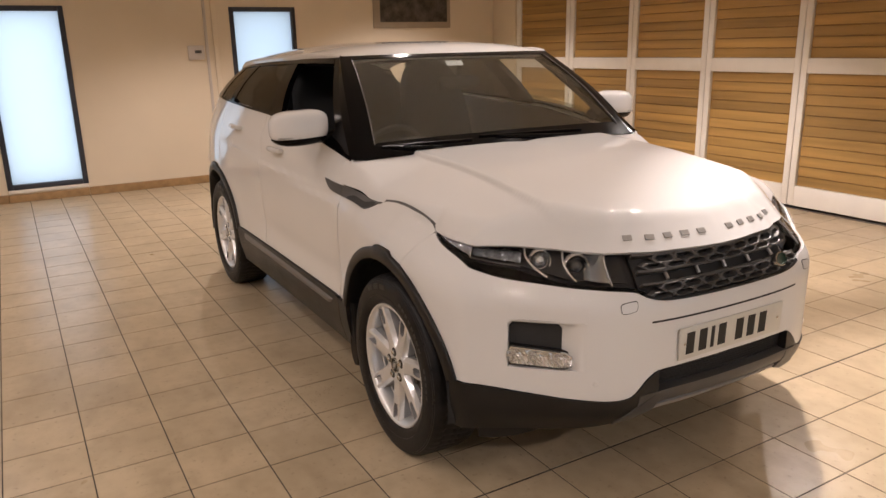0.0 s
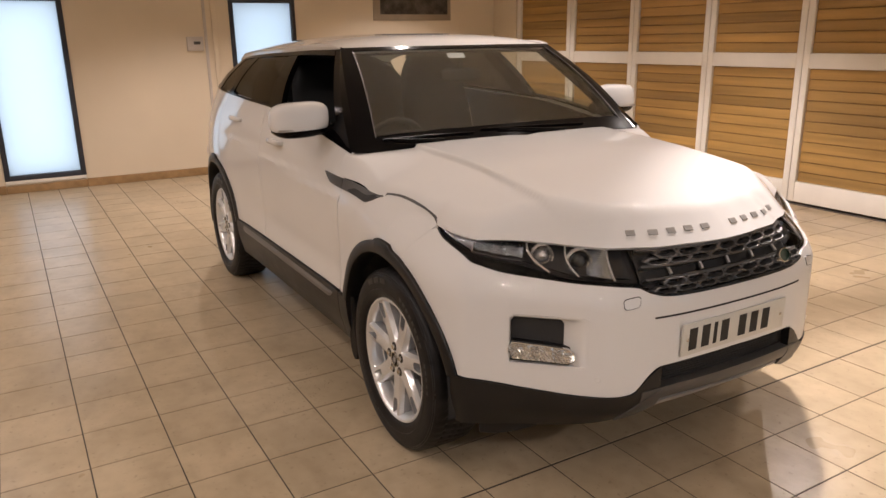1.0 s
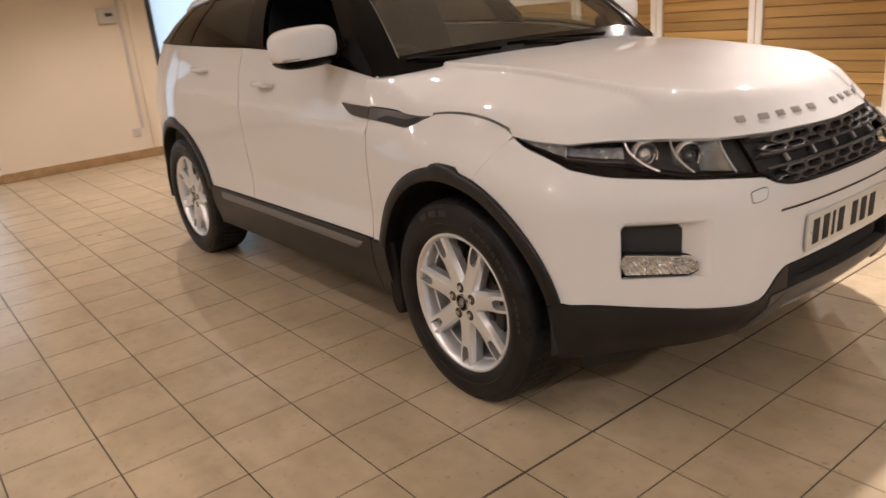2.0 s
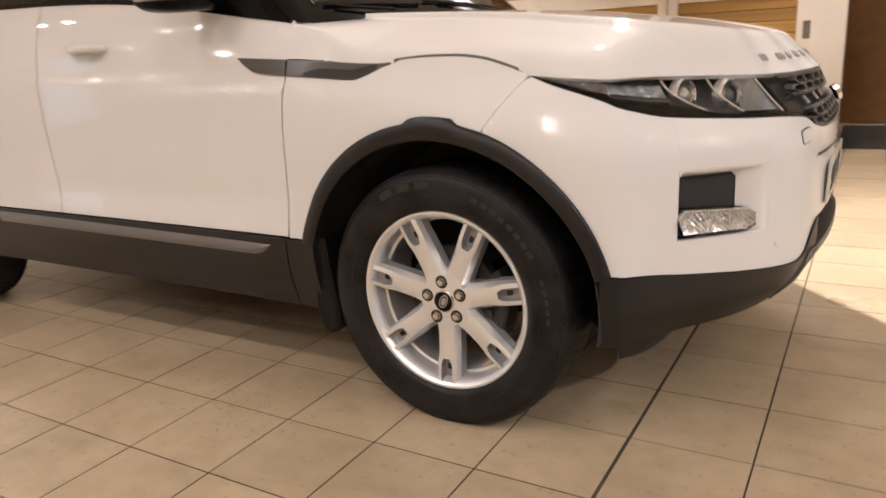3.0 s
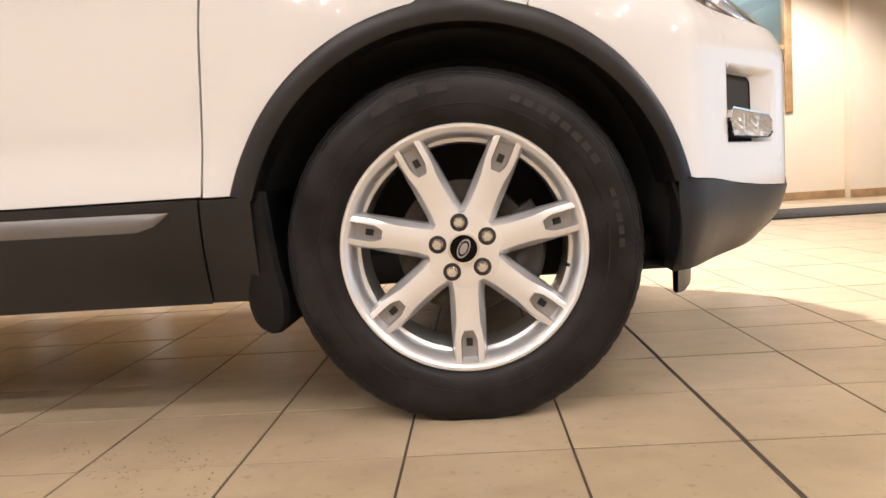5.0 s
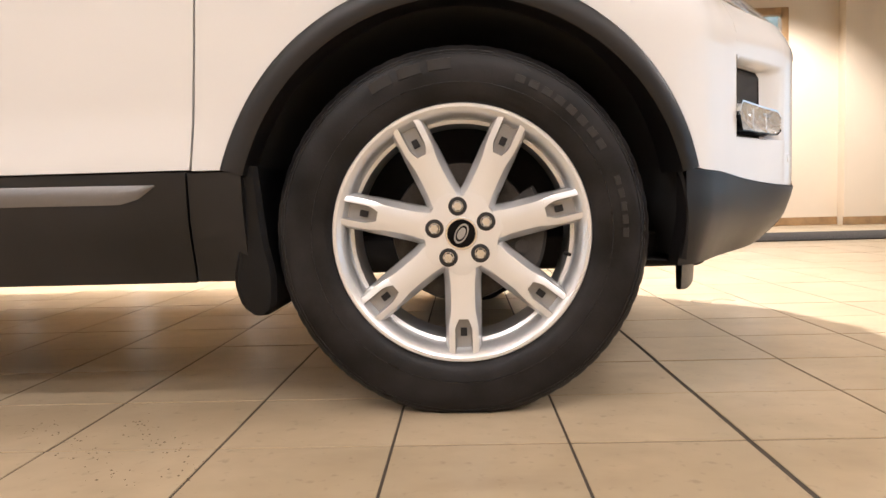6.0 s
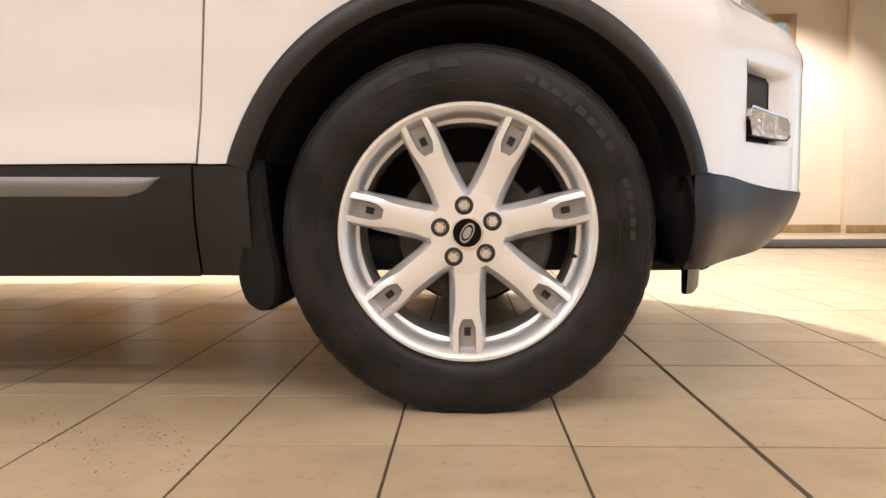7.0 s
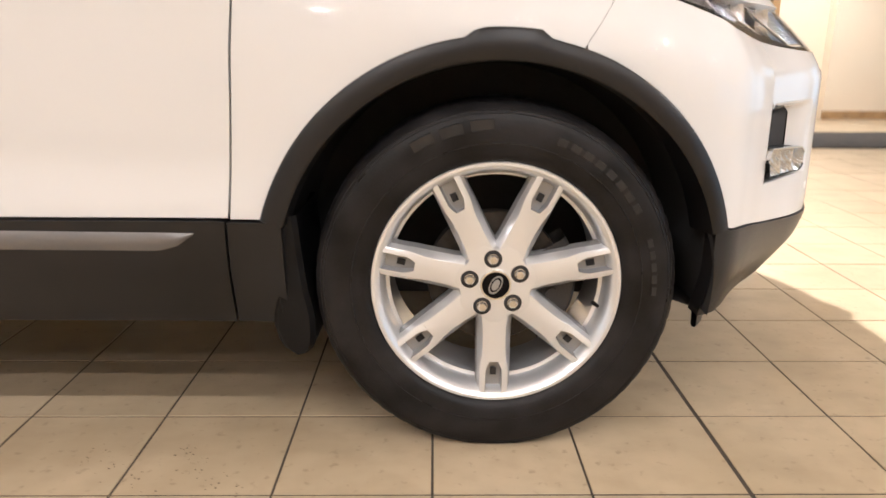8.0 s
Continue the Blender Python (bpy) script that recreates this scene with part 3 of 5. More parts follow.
SECTIONS = [
    (0.8749, [(0.30, 0.14), (0.36, 0.05), (0.44, 0.0), (0.70, 0.0), (0.76, 0.008), (0.80, 0.022), (0.913, 0.066)]),
    (0.8597, [(0.30, 0.13), (0.37, 0.04), (0.45, 0.0), (0.72, 0.0), (0.77, 0.008), (0.82, 0.03), (0.913, 0.095)]),
    (0.8357, [(0.29, 0.10), (0.38, 0.02), (0.46, 0.0), (0.75, 0.0), (0.80, 0.018), (0.86, 0.07), (0.915, 0.125)]),
    (0.6451, [(0.28, 0.06), (0.38, 0.01), (0.46, 0.0), (0.75, 0.0), (0.82, 0.03), (0.86, 0.065), (0.93, 0.14)]),
    (0.46, [(0.28, 0.03), (0.40, 0.0), (0.75, 0.0), (0.82, 0.018), (0.86, 0.045), (0.945, 0.12)]),
    (0.214, [(0.28, 0.03), (0.49, 0.0), (0.80, 0.0), (0.85, 0.012), (0.90, 0.045), (0.965, 0.125)]),
    (0.0, [(0.28, 0.03), (0.49, 0.0), (0.84, 0.0), (0.90, 0.022), (0.95, 0.065), (1.01, 0.115)]),
    (-0.3, [(0.28, 0.03), (0.49, 0.0), (0.80, 0.0), (0.90, 0.012), (0.96, 0.04), (1.02, 0.082), (1.12, 0.11)]),
    (-0.6, [(0.28, 0.04), (0.40, 0.010), (0.49, 0.006), (0.60, 0.014), (0.66, 0.010), (0.80, 0.003), (0.930, 0.0), (0.940, 0.011), (1.02, 0.022), (1.07, 0.045), (1.13, 0.078)]),
    (-1.4, [(0.28, 0.04), (0.40, 0.010), (0.49, 0.006), (0.60, 0.018), (0.68, 0.010), (0.80, 0.003), (0.972, 0.0), (0.982, 0.011), (1.07, 0.021), (1.15, 0.045), (1.25, 0.080)]),
    (-2.1, [(0.28, 0.04), (0.40, 0.010), (0.49, 0.004), (0.65, 0.008), (0.80, 0.003), (1.012, 0.0), (1.022, 0.011), (1.10, 0.021), (1.18, 0.048), (1.27, 0.085)]),
    (-2.66, [(0.28, 0.03), (0.49, 0.0), (0.85, 0.0), (1.0, 0.012), (1.12, 0.045), (1.28, 0.11)]),
    (-3.2, [(0.30, 0.06), (0.42, 0.01), (0.60, 0.0), (0.90, 0.01), (1.08, 0.04), (1.30, 0.13)]),
    (-3.4999, [(0.32, 0.08), (0.45, 0.01), (0.60, 0.0), (0.80, 0.02), (1.0, 0.06), (1.30, 0.14)]),
]
_SS = [S(x) if x < 0.8749 else 0.0 for x, _ in SECTIONS]
_SF = [knots(t) for _, t in SECTIONS]


def inset(s, z):
    i = min(max(int(np.searchsorted(_SS, s)) - 1, 0), len(_SS) - 2)
    t = min(max((s - _SS[i]) / (_SS[i + 1] - _SS[i]), 0), 1)
    t = t * t * (3 - 2 * t)
    return (1 - t) * _SF[i](z) + t * _SF[i + 1](z)


def skin(s, z, out=0.0):
    """The place on the body's side at s round the plan (minus: the car's left) and height z."""
    a = abs(s)
    x, y = float(np.interp(a, _L, _C[:, 0])), float(np.interp(a, _L, _C[:, 1]))
    tx, ty = float(np.interp(a, _L, _T[:, 0])), float(np.interp(a, _L, _T[:, 1]))
    n = math.hypot(tx, ty)
    nx, ny = ty / n, -tx / n
    d = out - inset(a, z)
    return Vector((x + nx * d, -math.copysign(1, s) * (y + ny * d), z))


def at(x, z, out=0.0, side=1):
    return skin(side * S(x), z, out)


def spread(a, b, n, marks=()):
    v = sorted(set([a + (b - a) * i / n for i in range(n + 1)] + [m for m in marks if min(a, b) < m < max(a, b)]))
    return v


seam_lean = knots([(0.49, 0.004), (0.60, 0.013), (0.72, 0.023), (0.82, 0.030), (0.90, 0.038), (1.02, 0.045), (1.15, 0.047)])


def leaned(s, z):
    """Moves a place near the front door's leading edge forward with its height."""
    w = max(0.0, 1 - abs(abs(s) - S(-0.535)) / 0.30)
    return s - math.copysign(seam_lean(z) * w, s)


def panel(name, ss, low, top, nz=14, out=0.0, mat=None, parent=None, label="", thick=0.014, lean=False):
    rows = []
    for s in ss:
        a, b = low(s), top(s)
        zs = [a + (b - a) * k / nz for k in range(nz + 1)]
        rows.append([skin(leaned(s, z) if lean else s, z, out) for z in zs])
    bm = sheet(rows)
    bmesh.ops.recalc_face_normals(bm, faces=bm.faces)
    f = max(bm.faces, key=lambda q: q.calc_area())
    c = f.calc_center_median()
    if f.normal.dot(Vector((c.x + 1.3 if abs(c.y) < 0.5 else 0, c.y, 0))) < 0:
        bmesh.ops.reverse_faces(bm, faces=bm.faces)
    return part(name, bm, mat or M_PAINT, parent or car, label, thick=thick)


def X_of(s):
    return float(np.interp(abs(s), _L, _C[:, 0]))


def Y_of(s):
    return float(np.interp(abs(s), _L, _C[:, 1]))


R_CUT = 0.462


def arch(x, floor_z):
    z = floor_z
    for cx in (0.0, -WHEELBASE):
        if abs(x - cx) < R_CUT:
            z = max(z, ARCH_Z + math.sqrt(R_CUT ** 2 - (x - cx) ** 2))
    return z


hood_line = knots([(0.214, 0.958), (0.10, 0.995), (0.02, 1.003), (-0.06, 1.004), (-0.12, 1.001), (-0.18, 0.996), (-0.35, 1.006), (-0.54, 1.021)])
belt = knots([(-0.50, 1.115), (-0.9, 1.175), (-1.35, 1.228), (-2.1, 1.252), (-2.6, 1.268), (-3.5, 1.29)])
split_low = knots([(0.0, 0.536), (0.33, 0.528), (0.37, 0.505), (0.435, 0.442), (0.48, 0.436), (0.60, 0.440), (0.72, 0.452), (0.83, 0.468), (0.95, 0.474)])   # white over black, by y
light_low = knots([(0.875, 0.762), (0.8597, 0.768), (0.8465, 0.785), (0.8357, 0.806), (0.797, 0.815), (0.7237, 0.82), (0.6451, 0.828), (0.5769, 0.838), (0.5324, 0.852), (0.4929, 0.868), (0.4, 0.899), (0.3, 0.928), (0.214, 0.957)])  # under the lamps and grille, by x
seam = knots([(0.155, 0.832), (0.237, 0.945)])  # wing to bumper

# ---- white panels ----
sb = S(0.155)
marks = [S(0.455), S(0.45), S(0.44), S(0.42), S(0.40)]


def bumper_low(s):
    x = X_of(s)
    return arch(x, 0.474) if x < 0.47 else split_low(Y_of(s))


def bumper_top(s):
    x = X_of(s)
    return light_low(x) if x > 0.237 else min(seam(x), light_low(x)) - 0.0012


FOG = (SY(0.565), SY(0.757), 0.540, 0.712)   # lamp recess, right and left


def bumper_panels():
    """The white bumper, with the fog lamp recesses cut through it."""
    a, b = FOG[0], FOG[1]
    mid = [s for s in spread(-a, a, 56, [SY(q) * g for q in (0.33, 0.35, 0.37, 0.40, 0.435) for g in (1, -1)])]
    bm = bmesh.new()

    def strip(ss, lo, hi, n):
        rows = [[skin(s, lo(s) + (hi(s) - lo(s)) * k / n) for k in range(n + 1)] for s in ss]
        sheet(rows, bm)
    strip(mid, bumper_low, bumper_top, 14)
    for g in (1, -1):
        strip([g * s for s in spread(b, sb, 26, marks)], bumper_low, bumper_top, 14)
        ss = [g * s for s in spread(a, b, 8)]
        strip(ss, bumper_low, lambda s: FOG[2], 6)
        strip(ss, lambda s: FOG[3], bumper_top, 8)
    bmesh.ops.remove_doubles(bm, verts=bm.verts, dist=1e-5)
    bmesh.ops.recalc_face_normals(bm, faces=bm.faces)
    f = max(bm.faces, key=lambda q: q.calc_center_median().x)
    if f.normal.x < 0:
        bmesh.ops.reverse_faces(bm, faces=bm.faces)
    return part("front_bumper", bm, M_PAINT, car, "white painted front bumper", thick=0.02)


bumper_panels()
G = 0.0025
vent_low = knots([(0.02, 1.003), (-0.10, 1.000), (-0.165, 0.990), (-0.21, 0.968), (-0.26, 0.954), (-0.40, 0.962), (-0.55, 0.973)])


def fender_top(s):
    x = X_of(s)
    return (hood_line(x) if x < 0.214 else light_low(x) + 0.002) - 0.0012 if x > -0.14 else vent_low(x) - 0.002


for g, n in ((1, "right"), (-1, "left")):
    ss = [g * s for s in spread(S(0.236), S(-0.535) - G, 48, [S(-q) for q in (0.40, 0.42, 0.44, 0.45, 0.455, 0.46)])]
    panel("front_wing", ss, lambda s: max(arch(X_of(s), 0.494), min(seam(X_of(s)), fender_top(s)) + 0.0006 if X_of(s) > 0.155 else 0), fender_top, 14, lean=True)
    for nm, xa, xb in (("front_door", -0.535, -1.66), ("rear_door", -1.66, -2.52)):
        ss = [g * s for s in spread(S(xa) + G, S(xb) - G, 40, [S(-WHEELBASE + q) for q in (0.40, 0.42, 0.44, 0.45, 0.455, 0.46)])]
        panel(nm, ss, lambda s: arch(X_of(s), 0.496), lambda s: belt(X_of(s)), 56, lean=nm == "front_door")
    ss = [g * s for s in spread(S(-2.52) + G, SMAX, 60, [S(-WHEELBASE - q) for q in (0.40, 0.42, 0.44, 0.45, 0.455, 0.46)])]
    panel("rear_quarter", ss, lambda s: arch(X_of(s), 0.52), lambda s: belt(X_of(s)), 16)

# dark shell behind the panel gaps
for g in (1, -1):
    for a, b in ((0.0, S(0.46)), (S(0.46), SMAX)):
        ss = [g * s for s in spread(a, b, 60)]
        panel("inner_shell", ss, lambda s: arch(X_of(s), 0.34) + (0.012 if arch(X_of(s), 0.34) > 0.35 else 0), lambda s: min(belt(X_of(s)), light_low(X_of(s)) - 0.008 if X_of(s) > 0.2 else (fender_top(s) - 0.01 if X_of(s) > -0.53 else 1.1)) - 0.004, 6, -0.03, M_VOID, thick=0.004)

# ---- bonnet ----
lamp_top = knots([(0.8465, 0.914), (0.6451, 0.925), (0.46, 0.938), (0.3, 0.952), (0.214, 0.959)])
EDGE = []
for x in [-0.5335 + 0.7335 * i / 28 for i in range(29)]:
    p = at(x, hood_line(x) - 0.0002, 0.0)
    EDGE.append((p.x, -p.y, p.z))
for x in (0.235, 0.27, 0.31, 0.36, 0.42, 0.477, 0.5238, 0.5674, 0.6211, 0.6692, 0.7237, 0.7684, 0.8086):
    p = at(x, lamp_top(x) + 0.001, 0.006)
    EDGE.append((p.x, -p.y, p.z))
for y in (0.40, 0.30, 0.20, 0.10, 0.0):
    p = skin(SY(y), 0.914, 0.004)
    EDGE.append((p.x, -p.y, p.z))
EDGE[-1] = (EDGE[-1][0], 0.0, EDGE[-1][2])
_el = [0.0]
for p, q in zip(EDGE[:-1], EDGE[1:]):
    _el.append(_el[-1] + (Vector(q) - Vector(p)).length)
_ek = [knots([(t, p[i]) for t, p in zip(_el, EDGE)]) for i in range(3)]
crown = knots([(-0.54, 1.155), (-0.36, 1.147), (0.0, 1.126), (0.25, 1.099), (0.45, 1.072), (0.60, 1.043), (0.70, 1.017), (0.83, 0.975)])
crease_y = knots([(-0.54, 0.545), (-0.31, 0.535), (0.10, 0.520), (0.27, 0.524), (0.58, 0.516), (0.69, 0.496), (0.80, 0.47)])
spine_x = knots([(0.0, -0.36), (0.35, -0.10), (0.60, 0.12), (0.85, 0.34), (1.0, 0.42)])
edge_slope = knots([(-0.54, 3.2), (-0.25, 2.0), (0.30, 1.6), (0.60, 1.25), (0.76, 1.0), (0.82, 0.95)])
edge_round = knots([(-0.54, 0.045), (-0.25, 0.075), (0.30, 0.085), (0.60, 0.050), (0.76, 0.020), (0.82, 0.016)])


def soft_step(q):
    q = min(max(q, 0), 1)
    return q * q * (3 - 2 * q)


def hood_point(a, b, g):
    """On the bonnet: a from the rear corner round its edge to the nose, b from the edge inwards."""
    t = a * _el[-1]
    e = Vector((_ek[0](t), -g * _ek[1](t), _ek[2](t)))
    p = e.lerp(Vector((spine_x(a), 0, e.z)), b)
    p.x = e.x + (spine_x(a) - e.x) * b ** (2.2 - 1.2 * soft_step(a * 5))
    d = math.hypot(p.x - e.x, p.y - e.y)
    top = crown(p.x) - 0.038 * p.y * p.y
    past = abs(p.y) - crease_y(p.x)
    top -= (0.015 * soft_step(past / 0.026) + 0.26 * max(0, past - 0.011) * soft_step((p.x + 0.50) / 0.25)) * soft_step((0.72 - p.x) / 0.12)
    side = e.z + edge_slope(e.x) * d
    k = edge_round(e.x)
    h = min(max(0.5 + 0.5 * (side - top) / k, 0), 1)
    p.z = side + (top - side) * h - k * h * (1 - h)
    return p


rows = []
bs = [(k / 110) ** 1.25 for k in range(111)]
for g, seq in ((1, range(91)), (-1, range(90, -1, -1))):
    for k in seq:
        rows.append([hood_point(k / 90, b, g) for b in bs])
bm = sheet(rows)
bmesh.ops.remove_doubles(bm, verts=bm.verts, dist=1e-4)
bmesh.ops.recalc_face_normals(bm, faces=bm.faces)
if max(bm.faces, key=lambda q: q.calc_area()).normal.z < 0:
    bmesh.ops.reverse_faces(bm, faces=bm.faces)
part("bonnet", bm, M_PAINT, car, "white clamshell bonnet", thick=0.016, sharp=60)

# grey strip set in the gap under the bonnet; its grey is the gap's shade
for g in (1, -1):
    panel("bonnet_seal", [g * s for s in spread(S(0.225), S(-0.155), 20)], lambda s: fender_top(s) - 0.006, lambda s: hood_line(X_of(s)) + 0.005, 2, -0.007, M_GREY, thick=0.003)

# ---- greenhouse ----
BELT3 = [at(x, belt(x), -0.004) for x in (-0.50, -0.8, -1.2, -1.6, -2.0, -2.4, -2.75, -3.05)]
TOP3 = [Vector(p) for p in ((-1.06, -0.628, 1.545), (-1.20, -0.637, 1.542), (-1.45, -0.642, 1.538), (-1.75, -0.645, 1.528), (-2.03, -0.648, 1.520), (-2.34, -0.648, 1.508), (-2.60, -0.642, 1.495), (-2.82, -0.63, 1.478))]


def along(pts):
    ks = [knots([(i / (len(pts) - 1), p[c]) for i, p in enumerate(pts)]) for c in range(3)]
    return lambda u: Vector((ks[0](u), ks[1](u), ks[2](u)))


_b3, _t3 = along(BELT3), along(TOP3)


def flank(u, v, out=0.0, g=1):
    p = _b3(u).lerp(_t3(u), v)
    p.y -= 0.03 * math.sin(math.pi * v) * 0.7 + out
    p.y *= g
    return p


def flank_part(name, u0, u1, v0, v1, out, mat, nu=8, nv=8, label="", thick=0.006, skew=0.0):
    for g in (1, -1):
        rows = [[flank(u0 + (u1 - u0) * i / nu + skew * (v0 + (v1 - v0) * j / nv), v0 + (v1 - v0) * j / nv, out, g) for j in range(nv + 1)] for i in range(nu + 1)]
        bm = sheet(rows)
        bmesh.ops.recalc_face_normals(bm, faces=bm.faces)
        if (max(bm.faces, key=lambda q: q.calc_area()).normal.y < 0) != (g > 0):
            bmesh.ops.reverse_faces(bm, faces=bm.faces)
        yield part(name, bm, mat, car, label, thick=thick)


list(flank_part("front_pillar", 0.0, 0.06, 0, 1, 0.004, M_GLOSSBLACK, thick=0.05))
list(flank_part("door_pillar", 0.365, 0.435, 0, 1, 0.004, M_GLOSSBLACK, thick=0.03))
list(flank_part("door_pillar", 0.715, 0.755, 0, 1, 0.004, M_GLOSSBLACK, thick=0.03))
list(flank_part("rear_pillar", 0.90, 1.0, 0, 1, 0.004, M_GLOSSBLACK, thick=0.03))
list(flank_part("window_top_trim", 0.06, 1.0, 0.93, 1.0, 0.006, M_GLOSSBLACK, 16, 2, thick=0.02))
list(flank_part("waist_trim", 0.0, 1.0, 0.0, 0.045, 0.008, M_GLOSSBLACK, 20, 2, thick=0.02))
for ob in flank_part("quarter_glass", 0.755, 0.90, 0.045, 0.93, 0.0, M_TINT, label="dark tinted quarter glass"):
    ob.visible_shadow = False
for ob in flank_part("rear_door_glass", 0.435, 0.715, 0.045, 0.93, 0.0, M_TINT, label="dark tinted rear door glass"):
    ob.visible_shadow = False
for ob in flank_part("front_door_glass", 0.10, 0.365, 0.045, 0.16, -0.012, M_GLASS, label="lowered clear front door glass"):
    ob.visible_shadow = False

# roof
roof_mid = knots([(0.0, 1.552), (0.06, 1.578), (0.15, 1.600), (0.30, 1.618), (0.45, 1.622), (0.65, 1.614), (0.85, 1.588), (1.0, 1.556)])
roof_rail = knots([(0.0, 0.004), (0.08, 0.018), (0.25, 0.030), (1.0, 0.030)])


def roof_point(u, w):
    e = _t3(u)
    e = Vector((e.x, e.y, e.z + roof_rail(u)))
    mid = Vector((e.x + 0.055 * (1 - u), 0, roof_mid(u)))
    f = abs(w)
    return Vector((mid.x + (e.x - mid.x) * f * f, e.y * w, mid.z + (e.z - mid.z) * f ** 3.2))


rows = [[roof_point(i / 30 * 1.0, math.sin(math.pi / 2 * j / 16)) for j in range(-16, 17)] for i in range(31)]
last = rows[-1]
rows.append([Vector((p.x - 0.16, p.y * 0.97, p.z - 0.035)) for p in last])
rows.append([Vector((p.x - 0.25, p.y * 0.94, p.z - 0.07)) for p in last])
bm = sheet(rows)
bmesh.ops.recalc_face_normals(bm, faces=bm.faces)
if max(bm.faces, key=lambda q: q.calc_area()).normal.z < 0:
    bmesh.ops.reverse_faces(bm, faces=bm.faces)
part("roof", bm, M_PAINT, car, "white roof panel", thick=0.03)
for g in (1, -1):
    rows = []
    for i in range(31):
        p, q = flank(i / 30, 1.0, 0.004, g), roof_point(i / 30, 1.0)
        q.y = math.copysign(q.y, -g)
        rows.append([p, p.lerp(q, 0.5) + Vector((0, -0.006 * g, 0)), q])
    part("cant_rail", sheet(rows), M_PAINT, car, thick=0.01)

# windscreen with its black border
WS_BASE = along([Vector((-0.475, -0.775, 1.112)), Vector((-0.43, -0.5, 1.128)), Vector((-0.385, 0, 1.138)), Vector((-0.43, 0.5, 1.128)), Vector((-0.475, 0.775, 1.112))])
WS_TOP = along([roof_point(0, -1), roof_point(0, -0.6), roof_point(0, 0), roof_point(0, 0.6), roof_point(0, 1)])


def screen(u, v, out=0.0):
    a, b = WS_BASE(u), WS_TOP(1 - u if WS_TOP(0).y > 0 else u)
    p = a.lerp(b, v)
    k = math.sin(math.pi * v) * 0.035 + out
    return p + Vector((0.55 * k, 0, 0.83 * k))


def screen_part(name, u0, u1, v0, v1, out, mat, nu, nv, label="", thick=0.005):
    rows = [[screen(u0 + (u1 - u0) * i / nu, v0 + (v1 - v0) * j / nv, out) for j in range(nv + 1)] for i in range(nu + 1)]
    bm = sheet(rows)
    bmesh.ops.recalc_face_normals(bm, faces=bm.faces)
    if max(bm.faces, key=lambda q: q.calc_area()).normal.z < 0:
        bmesh.ops.reverse_faces(bm, faces=bm.faces)
    return part(name, bm, mat, car, label, thick=thick)


ws = screen_part("windscreen", 0.045, 0.955, 0.115, 0.955, 0.0, M_GLASS, 20, 14, "clear laminated windscreen")
ws.visible_shadow = False
screen_part("windscreen_border", 0.0, 0.045, 0.0, 1.0, 0.002, M_GLOSSBLACK, 3, 16)
screen_part("windscreen_border", 0.955, 1.0, 0.0, 1.0, 0.002, M_GLOSSBLACK, 3, 16)
screen_part("windscreen_border", 0.045, 0.955, 0.0, 0.115, 0.002, M_GLOSSBLACK, 20, 3)
screen_part("windscreen_border", 0.045, 0.955, 0.955, 1.0, 0.002, M_GLOSSBLACK, 20, 2)

# pale strips put the bright reflection along the glass edges into colour
for u in (0.048, 0.952):
    part("windscreen_seal", tube([screen(u, 0.10 + 0.84 * k / 12, 0.006) for k in range(13)], 0.0022, 6), M_STRIP, car, "thin pale strip for the reflection along the windscreen edge")

# pillars beside the windscreen
for g in (1, -1):
    rows = []
    for k in range(17):
        v = k / 16
        p = screen(0.0 if (WS_BASE(0).y < 0) == (g > 0) else 1.0, v, 0.002)
        q = flank(0.0, v, 0.004, g)
        m = p.lerp(q, 0.5) + Vector((0.012, -0.010 * g, 0.006)) * (0.4 + 0.6 * math.sin(math.pi * v))
        rows.append([p, m, q])
    part("windscreen_pillar", sheet(rows), M_GLOSSBLACK, car, "gloss black windscreen pillar", thick=0.004)
    # sail panel behind the pillar's foot
    rows = [[flank(u, 0.0, 0.007, g), flank(u, 0.40 * max(0.0, 1 - u / 0.14), 0.007, g)] for u in (0.0, 0.03, 0.06, 0.09, 0.12, 0.139)]
    part("mirror_sail", sheet(rows), M_GLOSSBLACK, car, thick=0.006)

# tailgate above the waist
top = [Vector((p.x - 0.24, p.y * 0.94, p.z - 0.068)) for p in last]
rows = []
for k in range(9):
    t = k / 8
    row = []
    for j, p in enumerate(top):
        w = (j - 16) / 16
        q = Vector((-3.34 + 0.16 * abs(w) ** 2.5, 0.74 * -w * (1 if top[0].y > 0 else -1), 1.28))
        q.y = math.copysign(abs(q.y), p.y) if abs(p.y) > 1e-6 else 0
        row.append(p.lerp(q, t))
    rows.append(row)
bm = sheet(rows)
tg = part("tailgate_glass", bm, M_TINT, car, "dark tinted rear window", thick=0.006)
tg.visible_shadow = False

# ---- black cladding ----


def arch_trim(cx, a0, a1, g):
    """The black wheel arch trim, with its raised tab over the wheel."""
    rows = []
    n = 64
    for k in range(n + 1):
        a = radians(a0 + (a1 - a0) * k / n)
        ro, ri = 0.474 + 0.008 * min(max((math.degrees(a) - 15) / 50, 0), 1) + 0.003 * max(0, -math.cos(a)), 0.437
        x_, z_ = math.cos(a), math.sin(a)
        d = abs(math.degrees(a) - 88.5)
        tab = min(max((9.6 - d) / 3.0, 0), 1)
        ro += 0.014 * tab * tab * (3 - 2 * tab)
        row = []
        for r, o in ((ro, -0.004), (ro, 0.010), (ro - 0.004, 0.014), (ri + 0.006, 0.016), (ri, 0.012), (ri - 0.002, -0.01), (ri, -0.06)):
            row.append(at(cx + r * x_, ARCH_Z + r * z_, o, g))
        rows.append(row)
    bm = sheet(rows)
